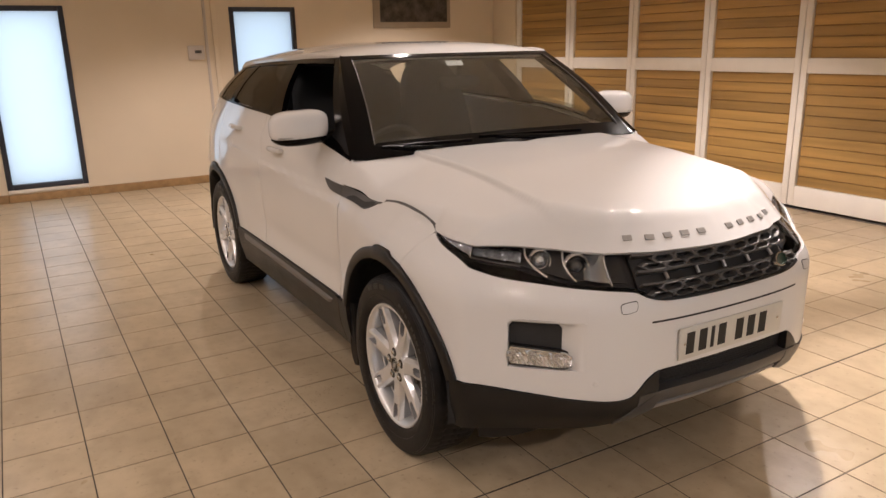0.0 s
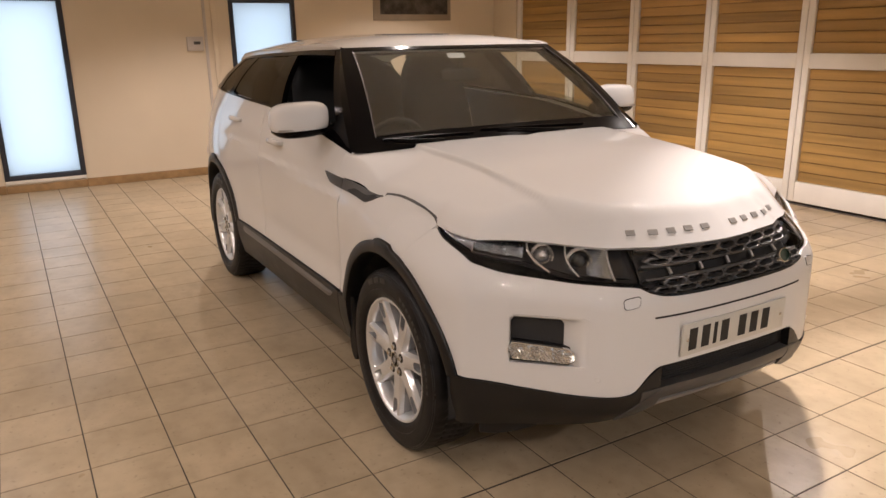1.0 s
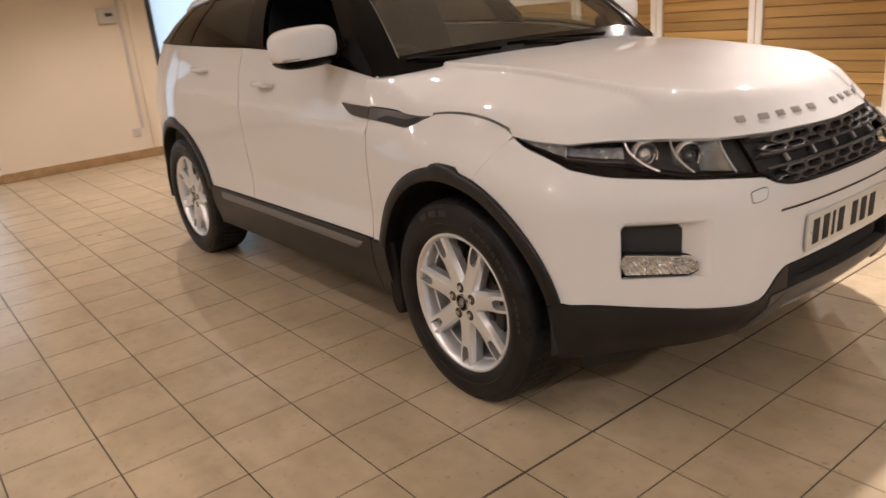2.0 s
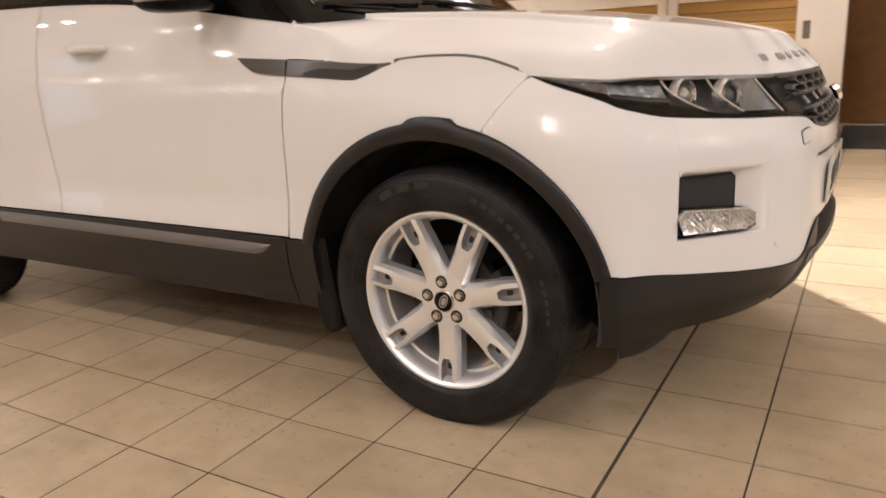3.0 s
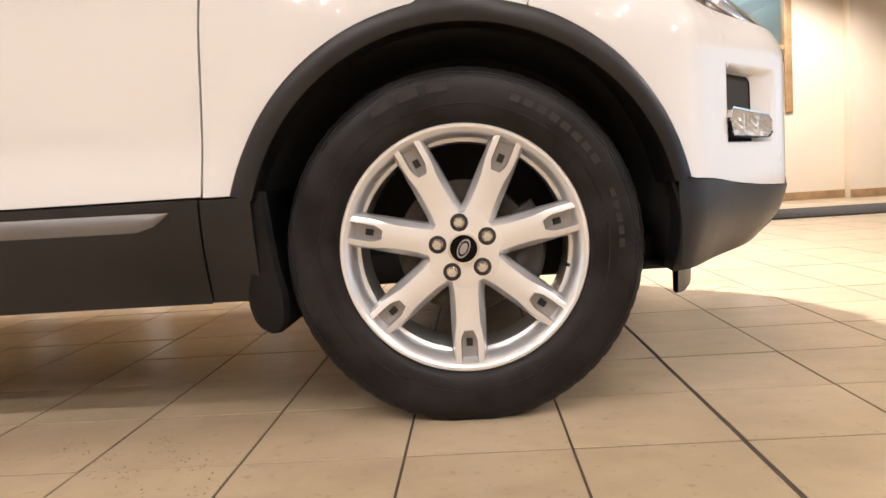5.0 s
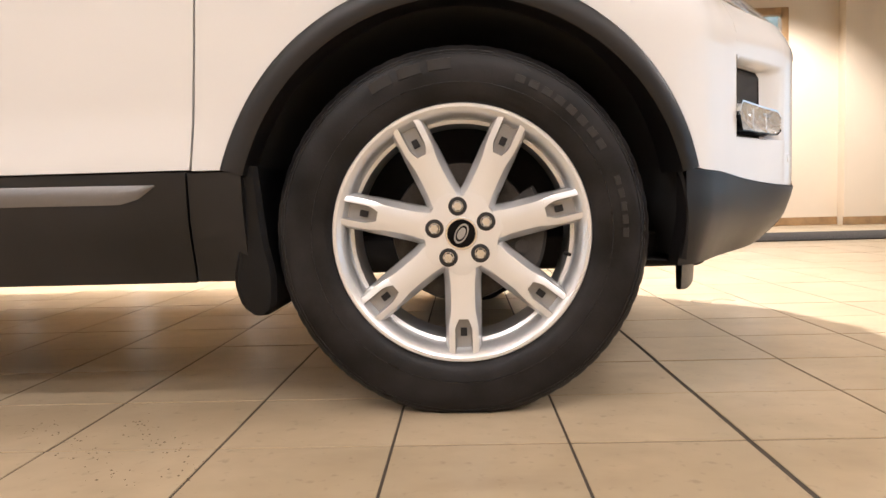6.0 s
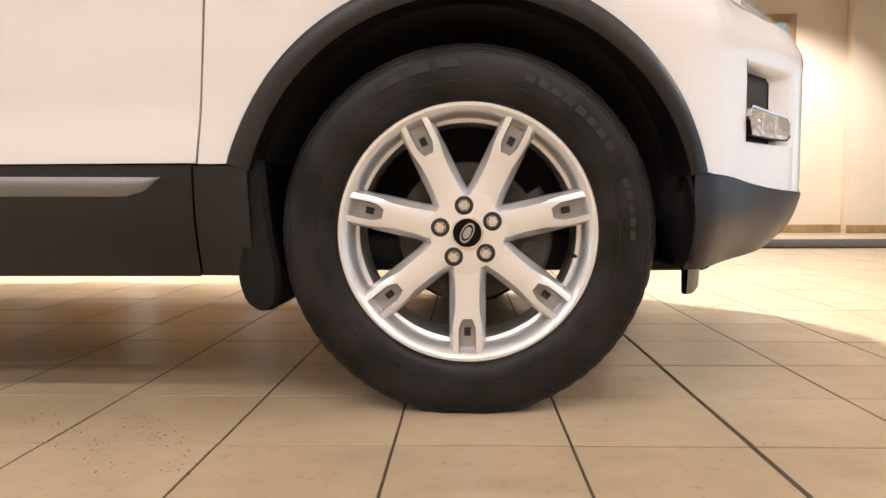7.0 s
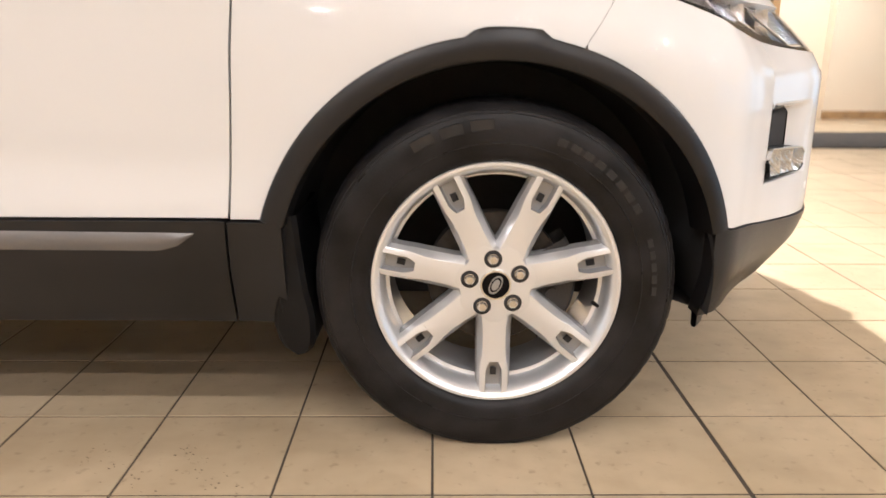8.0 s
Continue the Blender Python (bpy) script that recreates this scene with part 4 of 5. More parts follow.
    return part("arch_trim", bm, M_PLASTIC, car, "black textured wheel arch trim", sharp=50)


def wheel_well(cx, g):
    bm = bmesh.new()
    R = 0.44
    rows = []
    for k in range(41):
        a = radians(-9 + 198 * k / 40)
        rows.append([(cx + r * math.cos(a), g * y, ARCH_Z + r * math.sin(a)) for y, r in ((-0.91, R), (-0.70, R), (-0.56, R * 0.97), (-0.56, 0.02))])
    sheet(rows, bm)
    return part("wheel_well", bm, M_VOID, car)


flap_back = knots([(0.203, -0.420), (0.212, -0.434), (0.235, -0.448), (0.273, -0.456), (0.35, -0.450), (0.50, -0.432)])
flap_front = knots([(0.203, -0.392), (0.212, -0.380), (0.235, -0.373), (0.273, -0.372), (0.35, -0.385), (0.50, -0.400)])
for g in (1, -1):
    arch_trim(0.0, 13.5, 164.5, g)
    arch_trim(-WHEELBASE, 14, 166, g)
    wheel_well(0.0, g)
    wheel_well(-WHEELBASE, g)
    # sill between the wheels
    ss = [g * s for s in spread(S(-0.535) + G, S(-2.215), 40)]
    panel("sill", ss, lambda s: 0.270, lambda s: 0.491, 10, 0.012, M_PLASTIC, label="black textured sill", thick=0.05)
    ss = [g * s for s in spread(S(-0.425), S(-0.535) - G, 6)]
    panel("sill_end", ss, lambda s: 0.272, lambda s: 0.489, 8, 0.012, M_PLASTIC, thick=0.05)
    rows = []
    for k in range(41):
        x = -0.598 - (2.06 - 0.598) * k / 40
        t = min((k / 40) * (2.06 - 0.598) / 0.085, 1)
        lo = 0.466 - 0.036 * (1 - (1 - t) ** 2.2) + 0.02 * (k / 40) * 0.4
        hi = 0.468 + 0.012 * (k / 40)
        rows.append([at(x, lo + (hi - lo) * j / 3, 0.0125 + (0.006 if 0 < j < 3 else 0.001), g) for j in range(4)])
    part("sill_strip", sheet(rows), M_STRIP, car, "brushed silver sill strip")
    # mud flap behind and deflector before the front wheel
    rows = []
    for k in range(25):
        f = k / 24
        z = 0.50 - 0.297 * f
        back, front = flap_back(z), flap_front(z)
        y0, y1 = 0.66, 0.912 - 0.006 * f
        rows.append([(front, -g * (y1 - 0.012), z), (front - 0.010, -g * (y1 - 0.002), z), (back + 0.010, -g * y1, z), (back, -g * (y1 - 0.010), z), (back, -g * y0, z), (front, -g * y0, z)])
    bm = sheet(rows, closed=True)
    bm.verts.ensure_lookup_table()
    bm.faces.new(bm.verts[-6:])
    part("mud_flap", bm, M_FLAP, car, "black rubber mud flap")
    rows = []
    way = along([Vector((0.455, -0.790, 0.222)), Vector((0.483, -0.742, 0.218)), Vector((0.514, -0.672, 0.222)), Vector((0.540, -0.582, 0.236)), Vector((0.556, -0.482, 0.262))])
    for k in range(13):
        q = way(k / 12)
        rows.append([(q.x - 0.4 * d, g * (q.y + d), z_) for d, z_ in ((-0.012, 0.335), (-0.006, q.z + 0.03), (-0.004, q.z + 0.004), (0.0, q.z), (0.008, q.z), (0.012, q.z + 0.004), (0.014, 0.335))])
    bm = sheet(rows)
    bmesh.ops.holes_fill(bm, edges=[e for e in bm.edges if e.is_boundary])
    bmesh.ops.recalc_face_normals(bm, faces=bm.faces)
    part("wheel_deflector", bm, M_PLASTIC, car, "black plastic air deflector")

# lower front: black apron
bottom = knots([(0.0, 0.40), (0.20, 0.395), (0.34, 0.37), (0.45, 0.325), (0.60, 0.30), (0.75, 0.286), (0.95, 0.280)])
ss = spread(-S(0.436), S(0.436), 80, [SY(q) * g for q in (0.33, 0.35, 0.37, 0.40, 0.435) for g in (1, -1)])


def apron_low(s):
    return bottom(Y_of(s))


def apron_top(s):
    return (0.474 if X_of(s) < 0.47 else split_low(Y_of(s))) - 0.003


bm_ss = [s for s in ss if abs(s) >= SY(0.33) - 1e-6]
for g in (1, -1):
    q = [s for s in bm_ss if s * g > 0]
    panel("apron", q, apron_low, apron_top, 10, 0.006, M_PLASTIC, label="black textured lower bumper", thick=0.03)
q = [s for s in ss if abs(s) <= SY(0.335)]
panel("intake_back", q, lambda s: 0.36, lambda s: 0.55, 6, -0.07, M_VOID, thick=0.004)
panel("intake_top", q, lambda s: 0.524, lambda s: 0.535, 2, -0.018, M_PLASTIC, thick=0.02)
# underfloor
bm = boxed(-3.2, 0.55, -0.68, 0.68, 0.26, 0.34, 0.02)
part("underfloor", bm, M_VOID, car)
bm = bmesh.new()
rows = []
for s in spread(-S(0.46), S(0.46), 50):
    p = skin(s, apron_low(s) + 0.004, -0.02)
    rows.append([p, (min(p.x - 0.08, 0.5), p.y * 0.85, 0.285), (0.30, p.y * 0.7, 0.275)])
part("undertray", sheet(rows, bm), M_VOID, car)


# ---- wheels ----
def rim_mesh():
    bm = bmesh.new()
    lathe([(0.2535, -0.094), (0.2545, -0.1005), (0.2525, -0.1035), (0.2465, -0.1035), (0.2395, -0.099), (0.233, -0.088), (0.2285, -0.070), (0.2265, -0.045), (0.2195, -0.042), (0.2185, 0.02), (0.222, 0.09), (0.2535, 0.10)], 96, "y", bm)
    N = 7
    # hub disc, scalloped between the spokes
    rows = []
    n = 140
    for k in range(n + 1):
        a = 2 * math.pi * k / n
        c = 0.5 + 0.5 * math.cos(N * (a + math.pi / 2))
        R = 0.076 + 0.012 * c
        rows.append([(r * math.cos(a), y, r * math.sin(a)) for r, y in ((0.030, -0.0898), (0.060, -0.0898), (R - 0.010, -0.0895), (R - 0.003, -0.0886), (R, -0.084), (R + 0.006, -0.046))])
    sheet(rows, bm)
    bmesh.ops.remove_doubles(bm, verts=bm.verts, dist=2e-4)
    bmesh.ops.recalc_face_normals(bm, faces=bm.faces)
    return bm


def spoke_mesh():
    """One spoke, pointing down, with its slot."""
    bm = bmesh.new()
    st = [(0.060, 0.0270, 0), (0.075, 0.0262, 0), (0.095, 0.0240, 0), (0.130, 0.0236, 0), (0.155, 0.0242, 0), (0.170, 0.0268, 0), (0.170, 0.0268, 0.0092), (0.180, 0.0284, 0.0138), (0.190, 0.0293, 0.0170), (0.215, 0.0293, 0.0173), (0.2435, 0.0290, 0.0172), (0.2440, 0.0290, 0), (0.2480, 0.0290, 0)]

    def face(r):
        return -0.0888 - 0.0105 * min(max((r - 0.08) / 0.15, 0), 1) ** 1.2

    # 0 is the bright alloy, 1 the darker grey of slots and rear flanks
    def quad(mat_slot, *pts):
        bm.faces.new([bm.verts.new(p) for p in pts]).material_index = mat_slot

    P = lambda r, w, y: (w, y, -r)
    dp = 0.024
    flare = lambda r: 0.0055 + 0.0065 * min(max((0.19 - r) / 0.04, 0), 1)  # the sloping flanks
    cam_ = lambda r: 0.0035 * min(max((r - 0.05) / 0.05, 0), 1)  # the face falls away to its edges
    for g in (1, -1):
        for (r0, o0, s0), (r1, o1, s1) in zip(st[:-1], st[1:]):
            f0, f1 = face(r0), face(r1)
            if abs(r0 - r1) < 0.001:
                q = max(s0, s1)
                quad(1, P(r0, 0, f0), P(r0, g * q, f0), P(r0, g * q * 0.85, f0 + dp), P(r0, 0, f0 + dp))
                if r0 == r1:
                    continue
            m0, m1 = (s0 + o0) / 2, (s1 + o1) / 2
            quad(0, P(r0, g * s0, f0), P(r0, g * m0, f0 + 0.25 * cam_(r0)), P(r1, g * m1, f1 + 0.25 * cam_(r1)), P(r1, g * s1, f1))
            quad(0, P(r0, g * m0, f0 + 0.25 * cam_(r0)), P(r0, g * o0, f0 + cam_(r0)), P(r1, g * o1, f1 + cam_(r1)), P(r1, g * m1, f1 + 0.25 * cam_(r1)))
            quad(0, P(r0, g * o0, f0 + cam_(r0)), P(r0, g * (o0 + flare(r0)), f0 + 0.022), P(r1, g * (o1 + flare(r1)), f1 + 0.022), P(r1, g * o1, f1 + cam_(r1)))
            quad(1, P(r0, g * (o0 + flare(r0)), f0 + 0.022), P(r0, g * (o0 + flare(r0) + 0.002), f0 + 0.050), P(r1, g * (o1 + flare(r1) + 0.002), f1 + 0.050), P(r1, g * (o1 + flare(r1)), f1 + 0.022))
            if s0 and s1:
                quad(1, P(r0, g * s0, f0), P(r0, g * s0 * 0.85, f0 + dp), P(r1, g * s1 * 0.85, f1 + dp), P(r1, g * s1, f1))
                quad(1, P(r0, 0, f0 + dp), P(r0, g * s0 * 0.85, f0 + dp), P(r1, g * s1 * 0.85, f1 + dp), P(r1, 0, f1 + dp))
    bmesh.ops.remove_doubles(bm, verts=bm.verts, dist=2e-4)
    bmesh.ops.recalc_face_normals(bm, faces=bm.faces)
    return bm


def tyre_mesh():
    prof = [(0.238, -0.094), (0.2535, -0.0985), (0.258, -0.106), (0.270, -0.1130), (0.285, -0.1165), (0.300, -0.1178), (0.318, -0.1172), (0.334, -0.1140), (0.346, -0.1085), (0.3555, -0.1005), (0.3615, -0.090), (0.3645, -0.078), (0.3655, -0.062), (0.3656, -0.060), (0.3658, -0.051), (0.3662, -0.049), (0.3668, -0.022), (0.3664, -0.020), (0.3664, -0.011), (0.3668, -0.009), (0.3668, 0.009), (0.3664, 0.011), (0.3664, 0.020), (0.3668, 0.022), (0.3660, 0.062), (0.3615, 0.090), (0.350, 0.107), (0.32, 0.1175), (0.28, 0.116), (0.2535, 0.099), (0.238, 0.094)]
    rows, n = [], 240
    for k in range(n + 1):
        a = 2 * math.pi * k / n
        row = []
        for i, (r, y) in enumerate(prof):
            r += 0.037 * max(0, r - 0.2535)
            if i in (9, 10, 11, 12, 25) and k % 4 == 0:
                r -= 0.0016 if i != 9 else 0.0005
            elif 12 < i < 25 and (k + i // 4) % 4 == 0:
                r -= 0.004
            z = r * math.sin(a)
            x = r * math.cos(a)
            low = -HUB_Z + 0.0008
            if z < low:
                z = low
            row.append((x, y, z))
        rows.append(row)
    return sheet(rows)


def sidewall_mark(span, r0, r1):
    """A raised bar where the tyre's moulded writing stands, about the x axis' angle."""
    rows = []
    m = max(3, int(span))
    for k in range(m + 1):
        a = radians(-span / 2 + span * k / m)
        e = 0.0006 if 0 < k < m else 0.0
        rows.append([(r * math.cos(a), y, r * math.sin(a)) for r, y in ((r0, -0.1165), (r0 + 0.001, -0.1186 - e), (r1 - 0.001, -0.1180 - e), (r1, -0.1150))])
    return sheet(rows)


def nut_mesh():
    bm = lathe([(0.0001, -0.0118), (0.0084, -0.0118), (0.0100, -0.0100), (0.0105, 0.0)], 6, "y")
    lathe([(0.0100, -0.0036), (0.0116, -0.0032), (0.0120, 0.001)], 20, "y", bm)
    return bm


def pocket_mesh():
    return lathe([(0.0001, -0.0009), (0.0172, -0.0009), (0.0184, -0.0004), (0.0188, 0.0008)], 28, "y")


_rim = part("wheel", rim_mesh(), M_ALLOY, car, "seven-spoke silver alloy wheel", sharp=28)
_rim.matrix_local = pose(0, -TRACK_Y, HUB_Z)
for k in range(7):
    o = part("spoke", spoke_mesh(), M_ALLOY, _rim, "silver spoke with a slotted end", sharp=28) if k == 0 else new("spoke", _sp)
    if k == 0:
        o.data.materials.append(M_ALLOY_GREY)
    _sp = o.data
    o.parent = _rim
    o.matrix_local = Matrix.Rotation(2 * math.pi * k / 7, 4, "Y")
    bv = o.modifiers.new("edges", "BEVEL")
    bv.width, bv.segments, bv.limit_method, bv.angle_limit = 0.0020, 2, "ANGLE", radians(32)
for r, y in ((0.2919, -0.1170), (0.3473, -0.1096), (0.3536, -0.1056)):
    part("sidewall_rib", lathe([(r - 0.0012, y + 0.0006), (r - 0.0004, y - 0.0012), (r + 0.0004, y - 0.0011), (r + 0.0012, y + 0.0012)], 120, "y"), M_RUBBER_MARK, _rim)
part("tyre", tyre_mesh(), M_RUBBER, _rim, "black road tyre with moulded sidewall", sharp=40)
for n_, a0, da, span, r0, r1 in ((3, 96.0, 10.5, 8.0, 0.316, 0.338), (8, 67.8, -5.2, 3.6, 0.308, 0.324), (5, 17.6, -4.6, 3.2, 0.310, 0.322)):
    for k in range(n_):
        o = part("sidewall_mark", sidewall_mark(span, r0, r1), M_RUBBER_MARK, _rim) if k == 0 else new("sidewall_mark", _sm)
        _sm = o.data
        o.parent = _rim
        o.matrix_local = Matrix.Rotation(-radians(a0 + da * k), 4, "Y")
part("hub_cap", lathe([(0.0001, -0.0945), (0.0235, -0.0945), (0.0275, -0.0935), (0.0290, -0.0915)], 40, "y"), M_GLOSSBLACK, _rim, "black hub cap with an oval emblem")
part("cap_ring", lathe([(0.0268, -0.0930), (0.0280, -0.0958), (0.0312, -0.0958), (0.0332, -0.0870)], 40, "y"), M_CHROME, _rim, "bright ring round the hub cap")
bm = lathe([(0.0120, -0.0946), (0.0125, -0.0958), (0.0145, -0.0958), (0.0150, -0.0946)], 32, "y")
lathe([(0.0001, -0.0952), (0.0085, -0.0952), (0.0090, -0.0946)], 24, "y", bm)
bmesh.ops.scale(bm, vec=(0.80, 1, 1.42), verts=bm.verts)
bmesh.ops.rotate(bm, cent=(0, 0, 0), matrix=Matrix.Rotation(radians(28), 3, "Y"), verts=bm.verts)
part("emblem", bm, M_SILVER, _rim, "silver oval emblem")
for k in range(5):
    a = radians(90 + 6.5 + 72 * k)
    o = part("nut_pocket", pocket_mesh(), M_VOID, _rim) if k == 0 else new("nut_pocket", _pk)
    _pk = o.data
    o.parent, o.location = _rim, (0.054 * math.cos(a), -0.0899, 0.054 * math.sin(a))
    o = part("wheel_nut", nut_mesh(), M_CHROME, _rim, "chrome wheel nut") if k == 0 else new("wheel_nut", _nt)
    _nt = o.data
    o.parent, o.location = _rim, (0.054 * math.cos(a), -0.0875, 0.054 * math.sin(a))
o = part("valve", tube([(0.205, -0.07, -0.045), (0.212, -0.088, -0.047)], [0.0045, 0.0035]), M_RUBBER, _rim)
for k in range(7):
    a = radians(-90 + 360 * k / 7)
    o = part("slot_hole", boxed(-0.0085, 0.0085, -0.0003, 0.002, -0.0065, 0.0065, 0.001), M_VOID, _rim) if k == 0 else new("slot_hole", _sh)
    _sh = o.data
    o.parent = _rim
    o.matrix_local = Matrix.Translation((0.198 * math.cos(a), -0.0780, 0.198 * math.sin(a))) @ Matrix.Rotation(-a, 4, "Y")


def copy_wheel(m):
    made = {}
    for src in (_rim, *_rim.children_recursive):
        made[src] = src.copy()
        scene.collection.objects.link(made[src])
        made[src].parent = made.get(src.parent, src.parent)
        made[src].matrix_parent_inverse = src.matrix_parent_inverse
    made[_rim].matrix_local = m
    return made[_rim]


copy_wheel(pose(-WHEELBASE, -TRACK_Y, HUB_Z, 0, 20, 0))
copy_wheel(pose(0, TRACK_Y, HUB_Z, 0, 30, 180))
copy_wheel(pose(-WHEELBASE, TRACK_Y, HUB_Z, 0, 10, 180))

# brakes
for cx, g in ((0, 1), (-WHEELBASE, 1), (0, -1), (-WHEELBASE, -1)):
    bm = lathe([(0.06, -0.030), (0.065, -0.036), (0.140, -0.036), (0.142, -0.030), (0.142, -0.012), (0.06, -0.012)], 64, "y")
    lathe([(0.0001, -0.062), (0.072, -0.062), (0.076, -0.05), (0.076, -0.03)], 40, "y", bm)
    for v in bm.verts:
        v.co.y *= g
    o = part("brake_disc", bm, M_DISC, car, "worn steel brake disc")
    o.location = (cx, -g * TRACK_Y, HUB_Z)
    bm = bmesh.new()
    rows = []
    for k in range(13):
        a = radians(-30 + 62 * k / 12)
        rows.append([(r * math.cos(a), g * y, r * math.sin(a)) for r, y in ((0.085, -0.052), (0.165, -0.052), (0.172, -0.044), (0.172, 0.03), (0.085, 0.03))])
    sheet(rows, bm, True)
    for z in (-0.03, 0.035):
        tube([(0.12, g * -0.05, z), (0.12, g * -0.063, z)], 0.013, 14, bm)
    o = part("brake_caliper", bm, M_CALIPER, car, "grey cast brake caliper")
    o.location = (cx, -g * TRACK_Y, HUB_Z)

# ---- grille ----
GY = 0.385
ss = spread(-SY(GY), SY(GY), 40)
panel("grille_back", ss, lambda s: light_low(X_of(s)) - 0.012, lambda s: 0.905, 4, -0.045, M_VOID, thick=0.004)
panel("grille_frame", ss, lambda s: light_low(X_of(s)) + 0.001, lambda s: light_low(X_of(s)) + 0.010, 2, 0.004, M_PLASTIC, thick=0.03)
for z0, z1 in ((0.902, 0.909), (0.857, 0.863), (0.821, 0.827)):
    panel("grille_bar", ss, lambda s, q=z0: q, lambda s, q=z1: q, 2, -0.001, M_GREY, thick=0.03)


def grille_cell():
    """One mesh cell, u along the nose and w upwards, in metres."""
    hexa = [(-1, 0), (-0.62, 1), (0.62, 1), (1, 0), (0.62, -1), (-0.62, -1)]
    return hexa


def grille_row(zc, height, width, shift, y_lim):
    n = int(2 * y_lim / width) + 1
    for k in range(n + 1):
        u = -y_lim + (k + shift) * width
        if abs(u) > y_lim + 0.005:
            continue
        rings = []
        for scale, o in ((1.04, -0.022), (1.04, -0.002), (0.97, 0.001), (0.80, 0.001), (0.75, -0.004), (0.73, -0.028)):
            rings.append([skin(math.copysign(SY(abs(u + a * width * 0.60 * scale)), u + a * width * 0.60 * scale), zc + b * height * 0.56 * scale, o) for a, b in grille_cell()])
        part("grille_mesh", sheet(rings, closed=True), M_GREY, car, smooth=False)


for zc, h, sh in ((0.891, 0.022, 0.0), (0.871, 0.017, 0.5), (0.808, 0.022, 0.0), (0.787, 0.018, 0.5)):
    grille_row(zc, h, 0.088, sh, 0.345)
for y in (-0.27, -0.13, 0.0, 0.13, 0.27):
    a, b = skin(math.copysign(SY(abs(y)), y), 0.826, -0.02), skin(math.copysign(SY(abs(y)), y), 0.852, -0.028)
    part("grille_strut", tube([a, b], 0.006, 8), M_SILVER, car)
# oval badge
p = skin(-SY(0.265), 0.815, 0.008)
bm = lathe([(0.0001, 0.0), (0.030, 0.0), (0.034, 0.002), (0.035, 0.006), (0.033, 0.008)], 32, "x")
bmesh.ops.scale(bm, vec=(1, 1.25, 0.62), verts=bm.verts)
o = part("badge", bm, M_BADGE, car, "dark green oval badge with a silver rim")
o.matrix_local = Matrix.Translation(p) @ pose(0, 0, 0, 0, -28, 16)
bm = lathe([(0.034, -0.002), (0.036, 0.010), (0.041, 0.008), (0.041, -0.004)], 32, "x")
bmesh.ops.scale(bm, vec=(1, 1.25, 0.62), verts=bm.verts)
o = part("badge_rim", bm, M_CHROME, car)
o.matrix_local = Matrix.Translation(p) @ pose(0, 0, 0, 0, -28, 16)

# ---- plate, groove, washer covers, sensors ----
plate_m = pose(0.874, 0, 0.607, 0, 2, 0)
bm = boxed(-0.004, 0.004, -0.262, 0.262, -0.058, 0.058, 0.003)
o = part("number_plate", bm, M_PLATE, car, "white front number plate with black characters")
o.matrix_local = plate_m
y = 0.212
for k in range(7):
    bar = part("plate_bar", boxed(0.0042, 0.0050, -0.019, 0.019, -0.0395, 0.0395), M_INK, o, smooth=False) if k == 0 else new("plate_bar", _bar)
    _bar = bar.data
    bar.parent, bar.location = o, (0, -y, 0)
    bar.scale = (1, 0.45 if k == 2 else 1, 1)
    y -= 0.061 if k not in (1, 2) else 0.047
    if k == 3:
        y -= 0.028
for yy in (-0.238, 0.238):
    q = part("plate_screw", lathe([(0.0001, 0.0065), (0.004, 0.0062), (0.0055, 0.0042)], 14, "x"), M_CHROME, o)
    q.location = (0, yy, 0.0)
ss = spread(-SY(0.365), SY(0.365), 30)
panel("bumper_groove", ss, lambda s: 0.699, lambda s: 0.706, 1, 0.0008, M_VOID, thick=0.002)
for g in (1, -1):
    def ring_pts(k):
        out = []
        for i in range(28):
            a = 2 * math.pi * i / 28
            c, d = math.copysign(abs(math.cos(a)) ** 0.45, math.cos(a)), math.copysign(abs(math.sin(a)) ** 0.45, math.sin(a))
            out.append((c * (0.030 - k) * (1 + 0.1 * d), d * (0.0185 - k)))
        return out
    for nm, k, o_, mt in (("washer_gap", 0.0, 0.0010, M_VOID), ("washer_cover", 0.0022, 0.0018, M_PAINT)):
        bm = bmesh.new()
        vs = [bm.verts.new(skin(g * (SY(0.448) + u), 0.762 + w - 0.12 * u, o_)) for u, w in ring_pts(k)]
        bm.faces.new(vs)
        bmesh.ops.recalc_face_normals(bm, faces=bm.faces)
        part(nm, bm, mt, car, thick=0.001)
    for x_, z_ in ((0.637, 0.418), (0.7833, 0.50)):
        p = at(x_, z_, -0.002, g)
        n = (at(x_, z_, 0.01, g) - at(x_, z_, 0.0, g)).normalized()
        bm = lathe([(0.0001, 0.004), (0.0075, 0.004), (0.0095, 0.002), (0.0098, 0.0)], 20, "z")
        o = part("parking_sensor", bm, M_VOID if z_ < 0.45 else M_PAINT, car, "round parking sensor")
        o.matrix_local = Matrix.Translation(p) @ n.to_track_quat("Z", "Y").to_matrix().to_4x4()

# ---- raised badge blocks along the bonnet's edge ----
def on_hood(y, z):
    g = 1 if y <= 0 else -1
    d2 = lambda q: (hood_point(q[0], q[1], g).y - y) ** 2 + (hood_point(q[0], q[1], g).z - z) ** 2
    best = min(((0.75 + 0.25 * i / 80, 0.20 * j / 40) for i in range(81) for j in range(41)), key=d2)
    for r in (0.003, 0.001):
        best = min(((min(1, best[0] + r * i / 3), max(0.0005, best[1] + 2 * r * j / 3)) for i in range(-3, 4) for j in range(-3, 4)), key=d2)
    a, b = best
    p = hood_point(a, b, g)
    n = (hood_point(a - 0.004, b, g) - p).cross(hood_point(a, b + 0.002, g) - p).normalized()
    return p, n if n.x > 0 else -n


